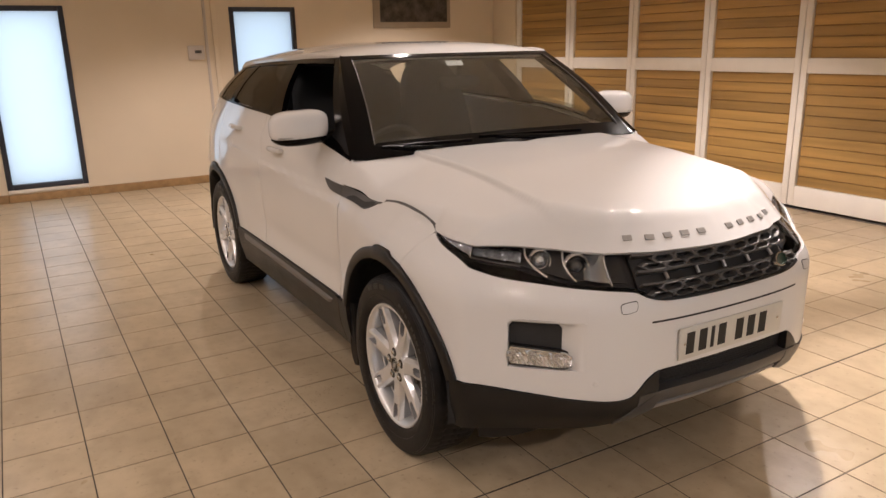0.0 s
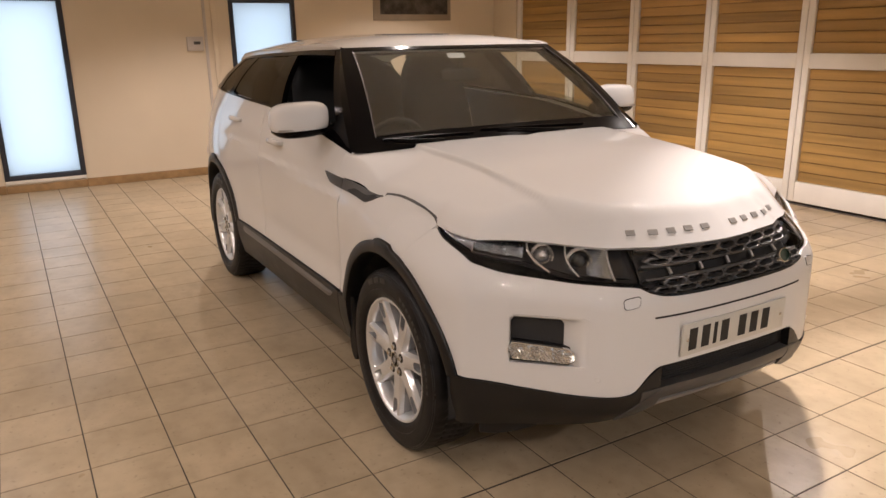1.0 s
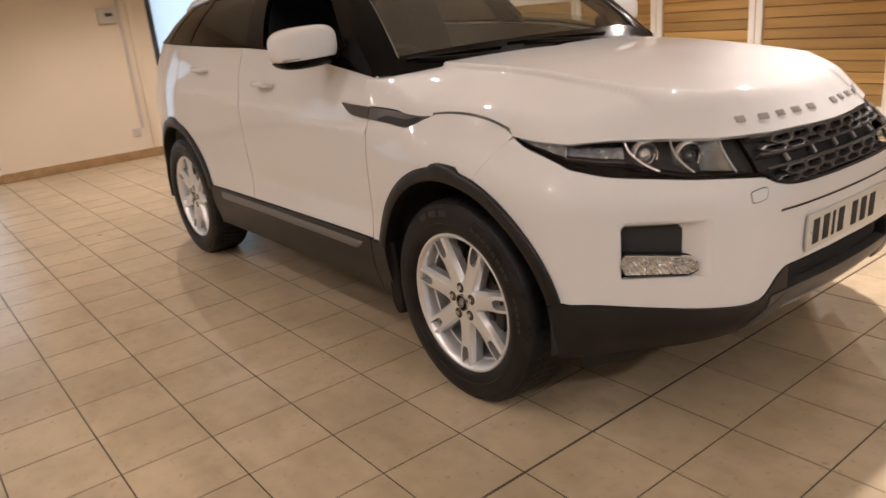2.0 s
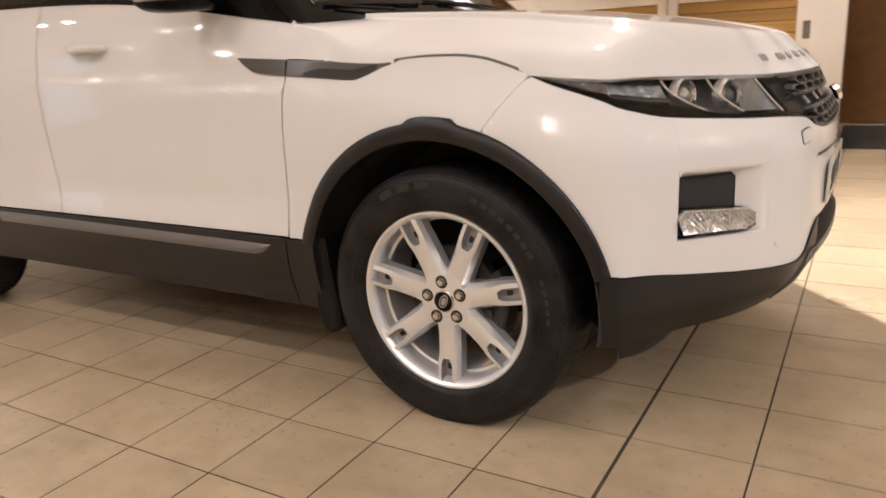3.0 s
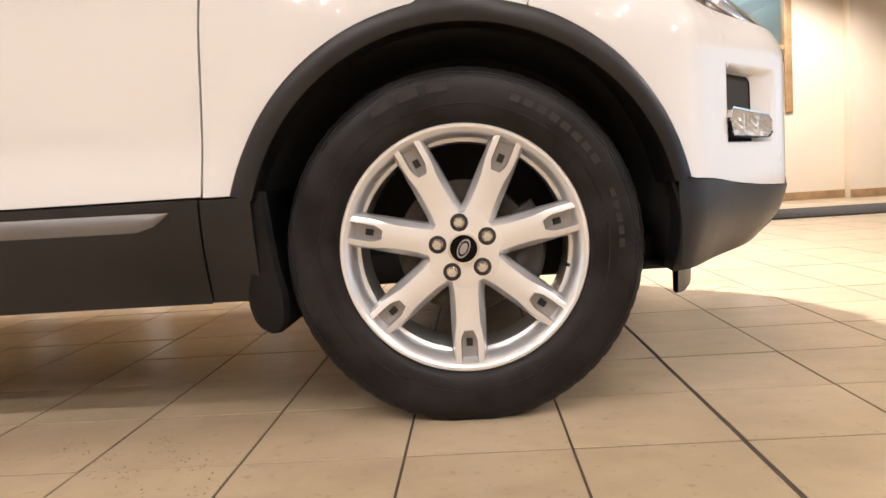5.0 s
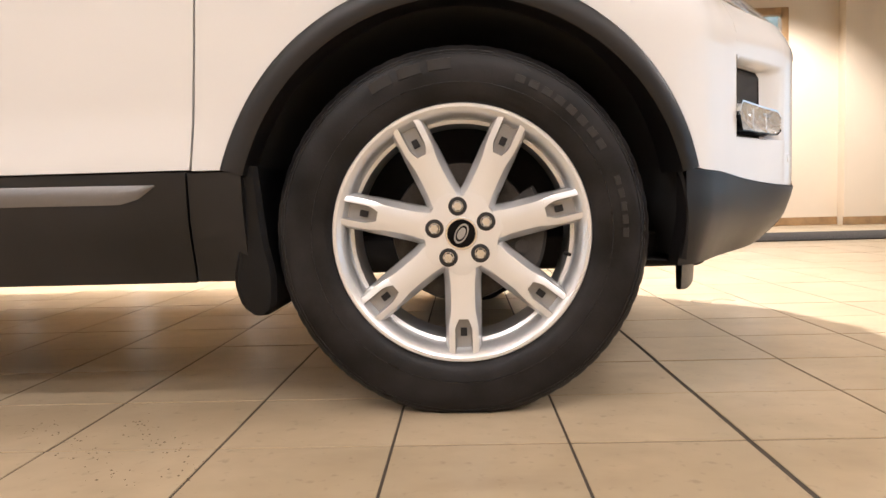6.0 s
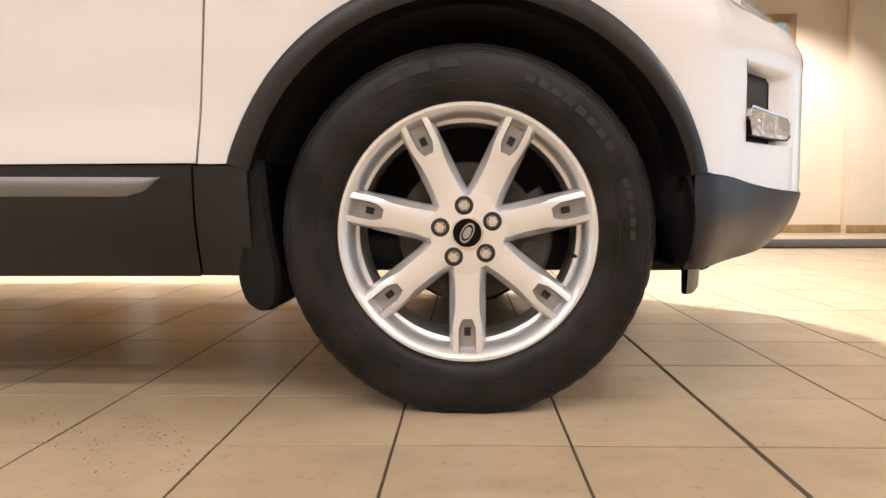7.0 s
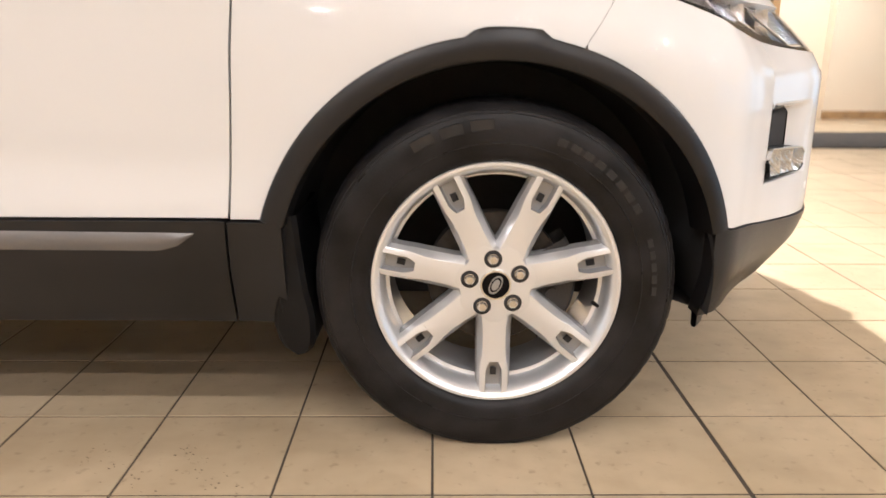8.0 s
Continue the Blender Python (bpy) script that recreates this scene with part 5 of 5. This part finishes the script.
for k in range(11):
    if k == 5:
        continue
    y = -0.350 + 0.70 * k / 10
    p, n = on_hood(y, 0.954)
    bm = boxed(-0.017, 0.017, -0.0105, 0.0105, 0.0, 0.004, 0.0012, 1)
    o = part("bonnet_letter_bar", bm, M_SILVER, car, "small silver raised badge block", smooth=False)
    side = Vector((0, 0, 1)).cross(n).normalized()
    up = n.cross(side)
    m4 = Matrix((side, up, n)).transposed().to_4x4()
    o.matrix_local = Matrix.Translation(p) @ m4

# ---- head lamps ----


def lamp_ss(x0, x1, n, g):
    return [g * s for s in spread(S(x0), S(x1), n)]


def band(f0, f1):
    lo = lambda s: light_low(X_of(s)) + (lamp_top(X_of(s)) - light_low(X_of(s))) * f0(X_of(s))
    hi = lambda s: light_low(X_of(s)) + (lamp_top(X_of(s)) - light_low(X_of(s))) * f1(X_of(s))
    return lo, hi


bezel_top = knots([(0.8494, 0.106), (0.8086, 0.099), (0.7237, 0.079), (0.6451, 0.198), (0.5829, 0.304), (0.5324, 0.304), (0.4851, 0.29), (0.4, 0.251), (0.3, 0.224), (0.214, 0.33)])
for g in (1, -1):
    lo, hi = band(lambda x: 0.0, lambda x: 1.0)
    lens = panel("lamp_lens", lamp_ss(0.845, 0.222, 40, g), lo, hi, 8, -0.002, M_LENS, label="clear head lamp lens", thick=0.003)
    lens.visible_shadow = False
    panel("lamp_housing", lamp_ss(0.8465, 0.216, 40, g), lambda s: light_low(X_of(s)) - 0.006, lambda s: lamp_top(X_of(s)) + 0.012, 8, -0.075, M_VOID, thick=0.004)
    lo, hi = band(lambda x: 0.0, bezel_top)
    panel("lamp_bezel", lamp_ss(0.8465, 0.218, 40, g), lo, hi, 4, -0.010, M_BEZEL, label="gloss black lower bezel", thick=0.02)
    lo, hi = band(lambda x: 0.83, lambda x: 0.985)
    panel("lamp_top_trim", lamp_ss(0.6036, 0.218, 40, g), lo, hi, 2, -0.012, M_GLOSSBLACK, thick=0.014)
    # faceted silver strip, its chrome step and the rear reflector
    rows = []
    lo, hi = band(lambda x: bezel_top(x) + 0.30 * (0.86 - bezel_top(x)), lambda x: 0.82)
    for i in range(61):
        s = g * (S(0.6036) + (S(0.4851) - S(0.6036)) * i / 60)
        rows.append([skin(s, lo(s) + (hi(s) - lo(s)) * k / 8, -0.026 + 0.0022 * ((i // 2 + k) % 2) + 0.004 * math.sin(0.42 * i)) for k in range(9)])
    part("daylight_strip", sheet(rows), M_STEP, car, "stepped silver daylight running strip", smooth=False)
    panel("strip_ledge", lamp_ss(0.6036, 0.4851, 20, g), lambda s: lo(s) - 0.30 * (hi(s) - lo(s)), lambda s: lo(s) - 0.004, 3, -0.018, M_GREY, label="grey ledge under the strip", thick=0.008)
    lo, hi = band(lambda x: bezel_top(x) + 0.05, lambda x: 0.82)
    panel("side_reflector", lamp_ss(0.4754, 0.262, 18, g), lo, hi, 5, -0.016, M_STEP, label="satin silver side reflector", thick=0.004)
    panel("strip_divider", lamp_ss(0.4867, 0.4754, 2, g), lo, hi, 4, -0.011, M_CHROME, thick=0.012)
    lo, hi = band(lambda x: bezel_top(x), lambda x: 0.97)
    panel("lamp_bowl", lamp_ss(0.838, 0.5769, 20, g), lo, hi, 6, -0.058, M_BOWL, thick=0.004)
    # fluted inner reflector, a quarter bowl beside the grille
    rows = []
    for i in range(25):
        t = i / 24
        row = []
        for k in range(29):
            q = k / 28
            z = 0.832 + 0.080 * q
            s = 0.500 + 0.034 * q ** 1.8 + t * (0.105 - 0.034 * q ** 1.8)
            row.append(skin(g * s, z, -0.012 - 0.040 * t ** 1.3 - 0.0045 * (k % 2) * (0.35 + 0.65 * t)))
        rows.append(row)
    part("inner_reflector", sheet(rows), M_FAN, car, "fluted chrome reflector", smooth=False)
    for sc, zz, r, dep in ((0.636, 0.868, 0.045, -0.050), (0.760, 0.880, 0.040, -0.046)):
        p = skin(g * sc, zz, dep)
        n = (skin(g * sc, zz, 0.02) - skin(g * sc, zz, 0)).normalized()
        n = (n + Vector((0.75, 0, 0.15))).normalized()
        m4 = Matrix.Translation(p) @ n.to_track_quat("Z", "Y").to_matrix().to_4x4()
        for nm, prof, mt, lb in (
                ("lamp_ring", [(0.80, 0.002), (0.84, 0.012), (0.92, 0.015), (0.98, 0.010), (1.0, -0.012)], M_REFL, "chrome lamp ring"),
                ("lamp_groove", [(0.60, -0.006), (0.70, -0.008), (0.81, 0.000)], M_DARKCHROME if sc < 0.7 else M_REFL, ""),
                ("inner_ring", [(0.58, -0.008), (0.60, 0.012), (0.66, 0.015), (0.71, 0.008), (0.72, -0.008)], M_CHROME, "bright inner ring"),
                ("projector", [(0.002, 0.017), (0.20, 0.016), (0.38, 0.011), (0.52, 0.003), (0.59, -0.008)], M_DARKCHROME if sc < 0.7 else M_REFL, "projector lens")):
            o = part(nm, lathe([(r * q, h) for q, h in prof], 40, "z"), mt, car, lb)
            o.matrix_local = m4
    # curved chrome dividers beside the round lamps
    for s0, bend, dep, r, mt in ((0.812, -0.085, -0.026, 0.0045, M_REFL), (0.690, -0.060, -0.022, 0.0040, M_REFL), (0.520, -0.020, -0.010, 0.003, M_SILVER)):
        pts = []
        for t in range(13):
            s = s0 + bend * (t / 12) ** 2.4
            zt, zl = lamp_top(X_of(s)) - 0.008, light_low(X_of(s)) + 0.014
            pts.append(skin(g * s, zt + (zl - zt) * t / 12, dep))
        part("lamp_divider", tube(pts, r, 8), mt, car)

# ---- fog lamps ----
M_FOGCHROME = material("faceted_reflector", (0.80, 0.80, 0.79), 0.14, metal=0.9, vary=0.1, scale=60, fine=110, bump=0.06, rvary=0.06, coat=0.6)
for g in (1, -1):
    a, b, z0, z1 = FOG
    ss = [g * s for s in spread(a, b, 8)]
    ia, ib = SY(0.628), b - 0.003   # the dark opening inside the white scoop
    panel("fog_recess", [g * s for s in spread(ia - 0.02, b + 0.01, 8)], lambda s: z0 - 0.02, lambda s: z1 + 0.01, 4, -0.060, M_PLASTIC, thick=0.004)
    mouth = [(a, z0), (a, z1 - 0.012), (a + 0.014, z1), (b - 0.012, z1), (b, z1 - 0.012), (b, z0), (a, z0)]
    throat = [(ia, z0 + 0.004), (ia, z1 - 0.030), (ia + 0.012, z1 - 0.019), (ib - 0.010, z1 - 0.017), (ib, z1 - 0.026), (ib, z0 + 0.004), (ia, z0 + 0.004)]
    deep = [(0.0, -0.026), (0.0, -0.028), (0.0, -0.030), (0.0, -0.022), (0.0, -0.012), (0.0, -0.010), (0.0, -0.026)]
    rows = []
    for t in range(7):
        f = t / 6
        rows.append([skin(g * (p[0] + (q[0] - p[0]) * f), p[1] + (q[1] - p[1]) * f, 0.0008 + (d[1] - 0.0008) * f * f * (1.6 - 0.6 * f)) for p, q, d in zip(mouth, throat, deep)])
    part("fog_bevel", sheet(rows), M_PAINT, car, "white scooped lip of the lamp recess", sharp=50)
    part("fog_surround", sheet([[skin(g * p[0], p[1], d[1] + 0.0005) for p, d in zip(throat, deep)], [skin(g * p[0], p[1], -0.060) for p in throat]]), M_PLASTIC, car, "black lamp surround", smooth=False)
    for q in (((a, z1), (a + 0.014, z1), (a, z1 - 0.012)), ((b, z1), (b - 0.012, z1), (b, z1 - 0.012))):
        bm = bmesh.new()
        bm.faces.new([bm.verts.new(skin(g * s, z, 0.0006)) for s, z in q])
        part("recess_corner", bm, M_PAINT, car, thick=0.002)
    # lamp unit
    lamp_a, lamp_b = SY(0.600), SY(0.758)

    def lo(s):
        t = (abs(s) - lamp_a) / (lamp_b - lamp_a)
        return 0.551 + 0.004 * t + 0.012 * max(0, 0.10 - t) / 0.10 + 0.030 * max(0, t - 0.94) / 0.06

    def hi(s):
        t = (abs(s) - lamp_a) / (lamp_b - lamp_a)
        return 0.603 + 0.014 * t - 0.012 * max(0, 0.10 - t) / 0.10 - 0.022 * max(0, t - 0.94) / 0.06
    ss = [g * s for s in spread(lamp_a, lamp_b, 32, [lamp_a + (lamp_b - lamp_a) * q for q in (0.12, 0.94)])]
    rows = []
    for i, s in enumerate(ss):
        t = (abs(s) - lamp_a) / (lamp_b - lamp_a)
        bowl = abs(math.sin(3 * math.pi * t))
        rows.append([skin(s, lo(s) + (hi(s) - lo(s)) * k / 8, 0.006 - 0.020 * bowl * math.sin(math.pi * k / 8) + 0.003 * ((i + k) % 2)) for k in range(9)])
    part("fog_reflector", sheet(rows), M_FOGCHROME, car, "faceted chrome fog and running lamp", smooth=False)
    panel("fog_body", ss, lambda s: lo(s) - 0.001, lambda s: hi(s) + 0.001, 2, -0.016, M_PLASTIC, thick=0.036)
    cover = panel("fog_cover", ss, lo, hi, 4, 0.0085, M_LENS, label="clear fog lamp cover", thick=0.002)
    cover.visible_shadow = False
    for z_, w, mt in ((lo, 0.0012, M_BEZEL), (hi, 0.0018, M_FOGCHROME)):
        panel("fog_rim", ss, lambda s, f=z_: f(s) - w, lambda s, f=z_: f(s) + w, 2, 0.0095, mt, thick=0.012)
    for q in (0.34, 0.66):
        s = g * (lamp_a + (lamp_b - lamp_a) * q)
        part("fog_divider", tube([skin(s, lo(s), 0.004), skin(s, hi(s), 0.004)], 0.003, 6), M_CHROME, car)

# ---- skid plate and lower grille ----
ss = spread(-SY(0.40), SY(0.40), 40)
dip = lambda s: 0.022 * max(0, (Y_of(s) - 0.26) / 0.14) ** 1.5
panel("skid_bar", ss, lambda s: 0.410 - dip(s), lambda s: 0.457 - 0.5 * dip(s), 6, 0.010, M_SKID, label="dark grey skid plate bar", thick=0.04)
panel("skid_lip", spread(-SY(0.36), SY(0.36), 36), lambda s: 0.366 - dip(s), lambda s: 0.386 - dip(s), 4, 0.004, M_SILVER, label="silver skid plate lip", thick=0.05)
for g in (1, -1):
    ss = [g * s for s in spread(SY(0.325), SY(0.465), 10)]
    panel("skid_side", ss, lambda s: 0.364 - 0.050 * max(0, (Y_of(s) - 0.325) / 0.14), lambda s: 0.450 - 0.110 * max(0, (Y_of(s) - 0.325) / 0.14) ** 1.3, 6, 0.012, M_SKID, label="dark grey skid plate arm", thick=0.03)
for k in range(7):
    z = 0.468 + 0.009 * k
    panel("lower_grille_bar", spread(-SY(0.30), SY(0.30), 20), lambda s, q=z: q, lambda s, q=z: q + 0.004, 1, -0.024, M_VOID, thick=0.01)

# ---- side vents ----
vent_top = knots([(-0.14, 0.996), (-0.18, 0.993), (-0.35, 1.0025), (-0.54, 1.018), (-0.60, 1.022), (-0.668, 1.026)])
vent_bot = knots([(-0.14, 0.994), (-0.165, 0.990), (-0.21, 0.969), (-0.26, 0.956), (-0.40, 0.964), (-0.54, 0.975), (-0.60, 0.983), (-0.64, 1.003), (-0.668, 1.024)])
for g in (1, -1):
    for xa, xb in ((-0.155, -0.488), (-0.492, -0.667)):
        panel("side_vent", [g * s for s in spread(S(xa), S(xb), 16)], lambda s: vent_bot(X_of(s)), lambda s: vent_top(X_of(s)), 4, 0.006, M_GREY, label="grey metallic side vent blade", thick=0.02)
    panel("vent_slot", [g * s for s in spread(S(-0.19), S(-0.43), 10)], lambda s: vent_bot(X_of(s)) + 0.002, lambda s: vent_bot(X_of(s)) + 0.002 + 0.022 * min(1, (-0.17 - X_of(s)) / 0.05, (X_of(s) + 0.45) / 0.06), 3, 0.0075, M_INK, thick=0.004)
    # door handles
    for x_, z_ in ((-1.36, 1.076), (-2.13, 1.135)):
        p = [at(x_ + 0.085, z_, -0.002, g), at(x_ + 0.065, z_ + 0.003, 0.026, g), at(x_, z_ + 0.006, 0.034, g), at(x_ - 0.065, z_ + 0.004, 0.028, g), at(x_ - 0.085, z_, -0.002, g)]
        k3 = along(p)
        part("door_handle", tube([k3(t / 16) for t in range(17)], [0.011 + 0.004 * math.sin(math.pi * t / 16) for t in range(17)], 10), M_PAINT, car, "white pull handle")
        bm = bmesh.new()
        rows = [[at(x_ + 0.062 * math.cos(2 * math.pi * i / 24) * q, z_ - 0.004 + 0.024 * math.sin(2 * math.pi * i / 24) * q, 0.0012 - 0.001 * q, g) for i in range(24)] for q in (0.02, 1.0)]
        part("handle_cup", sheet(rows, closed=True), M_PAINT, car)

# ---- door mirrors ----
def lump(c, h, e, n=24, m=14, lo=-1.0, hi=1.0, bm=None):
    """A rounded box: centre, half sizes, squareness."""
    f = lambda q, k: math.copysign(abs(q) ** k, q)
    rows = []
    for j in range(m + 1):
        w = math.asin(lo) + (math.asin(hi) - math.asin(lo)) * j / m
        rows.append([(c[0] + h[0] * f(math.cos(w), e) * f(math.cos(2 * math.pi * i / n), e), c[1] + h[1] * f(math.cos(w), e) * f(math.sin(2 * math.pi * i / n), e), c[2] + h[2] * f(math.sin(w), e)) for i in range(n)])
    return sheet(rows, bm, closed=True)


for g in (1, -1):
    bm = lump((0, 0, 0), (0.072, 0.130, 0.074), 0.60, 36, 16, -0.50, 1.0)
    for v in bm.verts:
        v.co.x += -0.30 * v.co.y * -1 * 0.9 if v.co.y < 0 else 0.0
        v.co.z += 0.05 * v.co.y
    cap = part("mirror_cap", bm, M_PAINT, car, "white door mirror housing")
    bm = lump((0, 0, 0), (0.071, 0.131, 0.086), 0.60, 36, 8, -1.0, -0.42)
    tube([(-0.0, 0.06, -0.062), (0.01, 0.13, -0.058), (0.03, 0.20, -0.060)], [0.024, 0.026, 0.034], 12, bm)
    for v in bm.verts:
        v.co.x += -0.30 * v.co.y * -1 * 0.9 if v.co.y < 0 else 0.0
        v.co.z += 0.05 * v.co.y
    part("mirror_base", bm, M_GLOSSBLACK, cap, "gloss black mirror underside and foot")
    bm = boxed(0.046, 0.068, -0.112, -0.050, -0.046, -0.038, 0.003)
    for v in bm.verts:
        v.co.x += 0.27 * v.co.y - 0.10 * max(0, -0.08 - v.co.y)
        v.co.z += 0.05 * v.co.y
    strip = part("mirror_indicator", bm, M_SILVER, cap, "silver indicator strip")
    part("mirror_glass", boxed(-0.074, -0.068, -0.10, 0.10, -0.045, 0.045, 0.002), M_CHROME, cap, "mirror glass")
    cap.matrix_local = pose(-0.80, -0.955, 1.248) if g > 0 else pose(-0.80, 0.955, 1.248) @ Matrix.Diagonal((1, -1, 1, 1))

# ---- wipers and cowl ----
for u0, u1, v1 in ((0.30, 0.12, 0.16), (0.62, 0.44, 0.15)):
    p = [screen(u0 - (u0 - u1) * 0 + (0.0), 0.02, 0.012), screen((u0 + u1) / 2, 0.040, 0.014), screen(u1, 0.066, 0.012)]
    part("wiper_arm", tube(p, [0.007, 0.005, 0.004], 8), M_BEZEL, car, "black wiper arm")
    p = [screen(u1 + 0.26 - 0.30 * t / 10, 0.060 + 0.02 * t / 10, 0.008) for t in range(11)]
    part("wiper_blade", tube(p, 0.0045, 6), M_BEZEL, car, "black rubber wiper blade")

# ---- cabin ----
bm = bmesh.new()
rows = []
for t in range(17):
    y = -0.72 + 1.44 * t / 16
    rows.append([(-0.50, y, 1.085), (-0.62, y, 1.105), (-0.80, y, 1.085 + 0.015 * math.cos(3 * y)), (-0.93, y, 1.04), (-0.96, y, 0.95), (-0.90, y, 0.70)])
part("dashboard", sheet(rows), M_CABIN, car, "black dashboard", thick=0.02)
part("instrument_hood", lump((-0.86, -0.37, 1.10), (0.10, 0.17, 0.045), 0.7), M_CABIN, car)
bm = lathe([(0.0, 0.0)] and [(0.183 + 0.016 * math.cos(2 * math.pi * k / 10), 0.016 * math.sin(2 * math.pi * k / 10)) for k in range(11)], 40, "x")
wheel_s = part("steering_wheel", bm, M_CABIN, car, "black steering wheel")
wheel_s.matrix_local = pose(-1.06, -0.37, 1.02, 0, 24, 0)
bm = lump((0, 0, 0), (0.03, 0.075, 0.06), 0.7)
for a in (90, 210, 330):
    tube([(0, 0, 0), (0, 0.18 * math.cos(radians(a + 60)), 0.18 * math.sin(radians(a + 60)))], 0.015, 8, bm)
part("steering_boss", bm, M_CABIN, wheel_s)


def seat(x, y, w):
    bm = lump((x, y, 0.78), (0.27, w, 0.10), 0.45)
    st_ = part("seat", bm, M_CABIN, car, "black leather seat")
    bm = lump((0, 0, 0.34), (0.07, w * 0.95, 0.35), 0.45)
    for v in bm.verts:
        k = max(0, v.co.z - 0.45) / 0.25
        v.co.y *= 1 - 0.25 * k
        v.co.x -= 0.35 * v.co.z
    b = part("backrest", bm, M_CABIN, st_)
    b.location = (x - 0.22, y, 0.80)
    return st_


for y in (-0.37, 0.37):
    s_ = seat(-1.55, y, 0.25)
    o = part("headrest", lump((0, 0, 0), (0.055, 0.13, 0.095), 0.6), M_CABIN, s_)
    o.location = (-2.04, y, 1.50 - 0.10)
    for q in (-0.05, 0.05):
        part("headrest_post", tube([(-2.02, y + q, 1.25), (-2.04, y + q, 1.36)], 0.006, 8), M_CHROME, s_)
s_ = seat(-2.45, 0.0, 0.66)
for y in (-0.42, 0.42):
    o = part("headrest", lump((0, 0, 0), (0.05, 0.12, 0.075), 0.6), M_CABIN, s_)
    o.location = (-2.86, y, 1.33)
part("cabin_floor", boxed(-3.2, -0.45, -0.80, 0.80, 0.42, 0.46), M_CABIN, car)
part("boot_wall", boxed(-3.05, -3.0, -0.72, 0.72, 0.46, 1.15, 0.02), M_CABIN, car)
for g in (1, -1):
    rows = [[at(x, z, -0.055, g) for z in (0.50, 0.9, belt(x) - 0.02)] for x in [-0.5 - 0.1 * k for k in range(27)]]
    part("door_trim", sheet(rows), M_CABIN, car, thick=0.01)
rows = [[roof_point(i / 12, w / 6 * 0.97) - Vector((0, 0, 0.04)) for w in range(-6, 7)] for i in range(13)]
part("headlining", sheet(rows), M_CABIN, car)
p = screen(0.5, 0.86, -0.10)
part("rear_view_mirror", lump((p.x, p.y, p.z - 0.02), (0.02, 0.125, 0.035), 0.6), M_CABIN, car, "black rear-view mirror")
part("mirror_stalk", tube([(p.x, p.y, p.z - 0.02), screen(0.5, 0.93, -0.01)], 0.012, 8), M_CABIN, car)
part("sticker", boxed(-0.05, 0.05, -0.001, 0.001, -0.018, 0.018), M_PAPER, car, "small pale windscreen sticker", smooth=False)
bpy.context.view_layer.update()
st_ = bpy.data.objects["sticker"]
q = screen(0.47, 0.88, -0.012)
st_.matrix_local = Matrix.Translation(q) @ pose(0, 0, 0, -50, 0, 90)

# ---- floor tiles ----
JOINT, WIDE = 0.0026, 0.0050  # half the joints


def tile_mesh(name, wl, wr, n=1):
    bm = boxed(wl, TILE - wr, JOINT, TILE - JOINT, -0.008, 0.0, 0.0006, 1)
    ob = finish(name, bm, M_TILE, False)
    return ob


def tile_kind(i):
    return (WIDE if i == 2 else JOINT, WIDE if i == 1 else JOINT)


near, far = [], []
for i in range(math.floor(X0 / TILE), math.ceil(X1 / TILE)):
    for j in range(math.floor(Y0 / TILE), math.ceil(Y1 / TILE)):
        (near if -8 <= i <= 7 and -6 <= j <= 11 else far).append((i, j))
shared = {}
for i, j in near:
    k = tile_kind(i)
    if k not in shared:
        ob = tile_mesh("tile", *k)
        shared[k] = ob.data
    else:
        ob = new("tile", shared[k])
    ob.parent = floor
    ob.matrix_local = pose(i * TILE, j * TILE, 0.0004 * math.sin(7.3 * i + 3.1 * j), 0.03 * math.sin(i * 5.1 + j), 0.03 * math.cos(i + j * 4.7))
verts, faces = [], []
for i, j in far:
    a, b = tile_kind(i)
    x0, x1, y0, y1 = i * TILE + a, (i + 1) * TILE - b, j * TILE + JOINT, (j + 1) * TILE - JOINT
    x0, x1 = max(x0, X0), min(x1, X1)
    if x1 <= x0:
        continue
    n = len(verts)
    e = 0.0006
    z = -0.0006 + 0.0006 * math.sin(7.3 * i + 3.1 * j)
    verts += [(x0, y0, -0.006), (x1, y0, -0.006), (x1, y1, -0.006), (x0, y1, -0.006), (x0 + e, y0 + e, z), (x1 - e, y0 + e, z), (x1 - e, y1 - e, z), (x0 + e, y1 - e, z)]
    faces += [(n + 4, n + 5, n + 6, n + 7)] + [(n + q, n + (q + 1) % 4, n + 4 + (q + 1) % 4, n + 4 + q) for q in range(4)]
me = bpy.data.meshes.new("far_tiles")
me.from_pydata(verts, [], faces)
me.materials.append(M_TILE)
ob = new("far_tiles", me)
ob.parent = floor
tagged(ob, "more beige floor tiles towards the walls", kind="stuff")

# ---- crumbs of dried mud on the tiles before the wheel ----
rnd = random.Random(7)
bm = bmesh.new()
for k in range(130):
    t, u = rnd.random(), rnd.gauss(0, 0.035)
    x, y = (-0.72 + 0.36 * t, 0.16 - 0.34 * t + u) if k % 2 else (-0.54 + 0.24 * t, 0.18 - 0.30 * t + u)
    r = rnd.uniform(0.0007, 0.0026)
    ring = [bm.verts.new((x + r * rnd.uniform(0.6, 1.3) * math.cos(a), y + r * rnd.uniform(0.6, 1.3) * math.sin(a), 0.0006)) for a in [2 * math.pi * i / 6 for i in range(6)]]
    tip = bm.verts.new((x, y, 0.0006 + 0.5 * r))
    for i in range(6):
        bm.faces.new((ring[i], ring[(i + 1) % 6], tip))
tagged(finish("mud_crumbs", bm, material("dried_mud", (0.13, 0.095, 0.06), 0.9, vary=0.3, scale=60, bump=0.2)), "small dark crumbs of dried mud on the tiles", "dirt", kind="stuff")
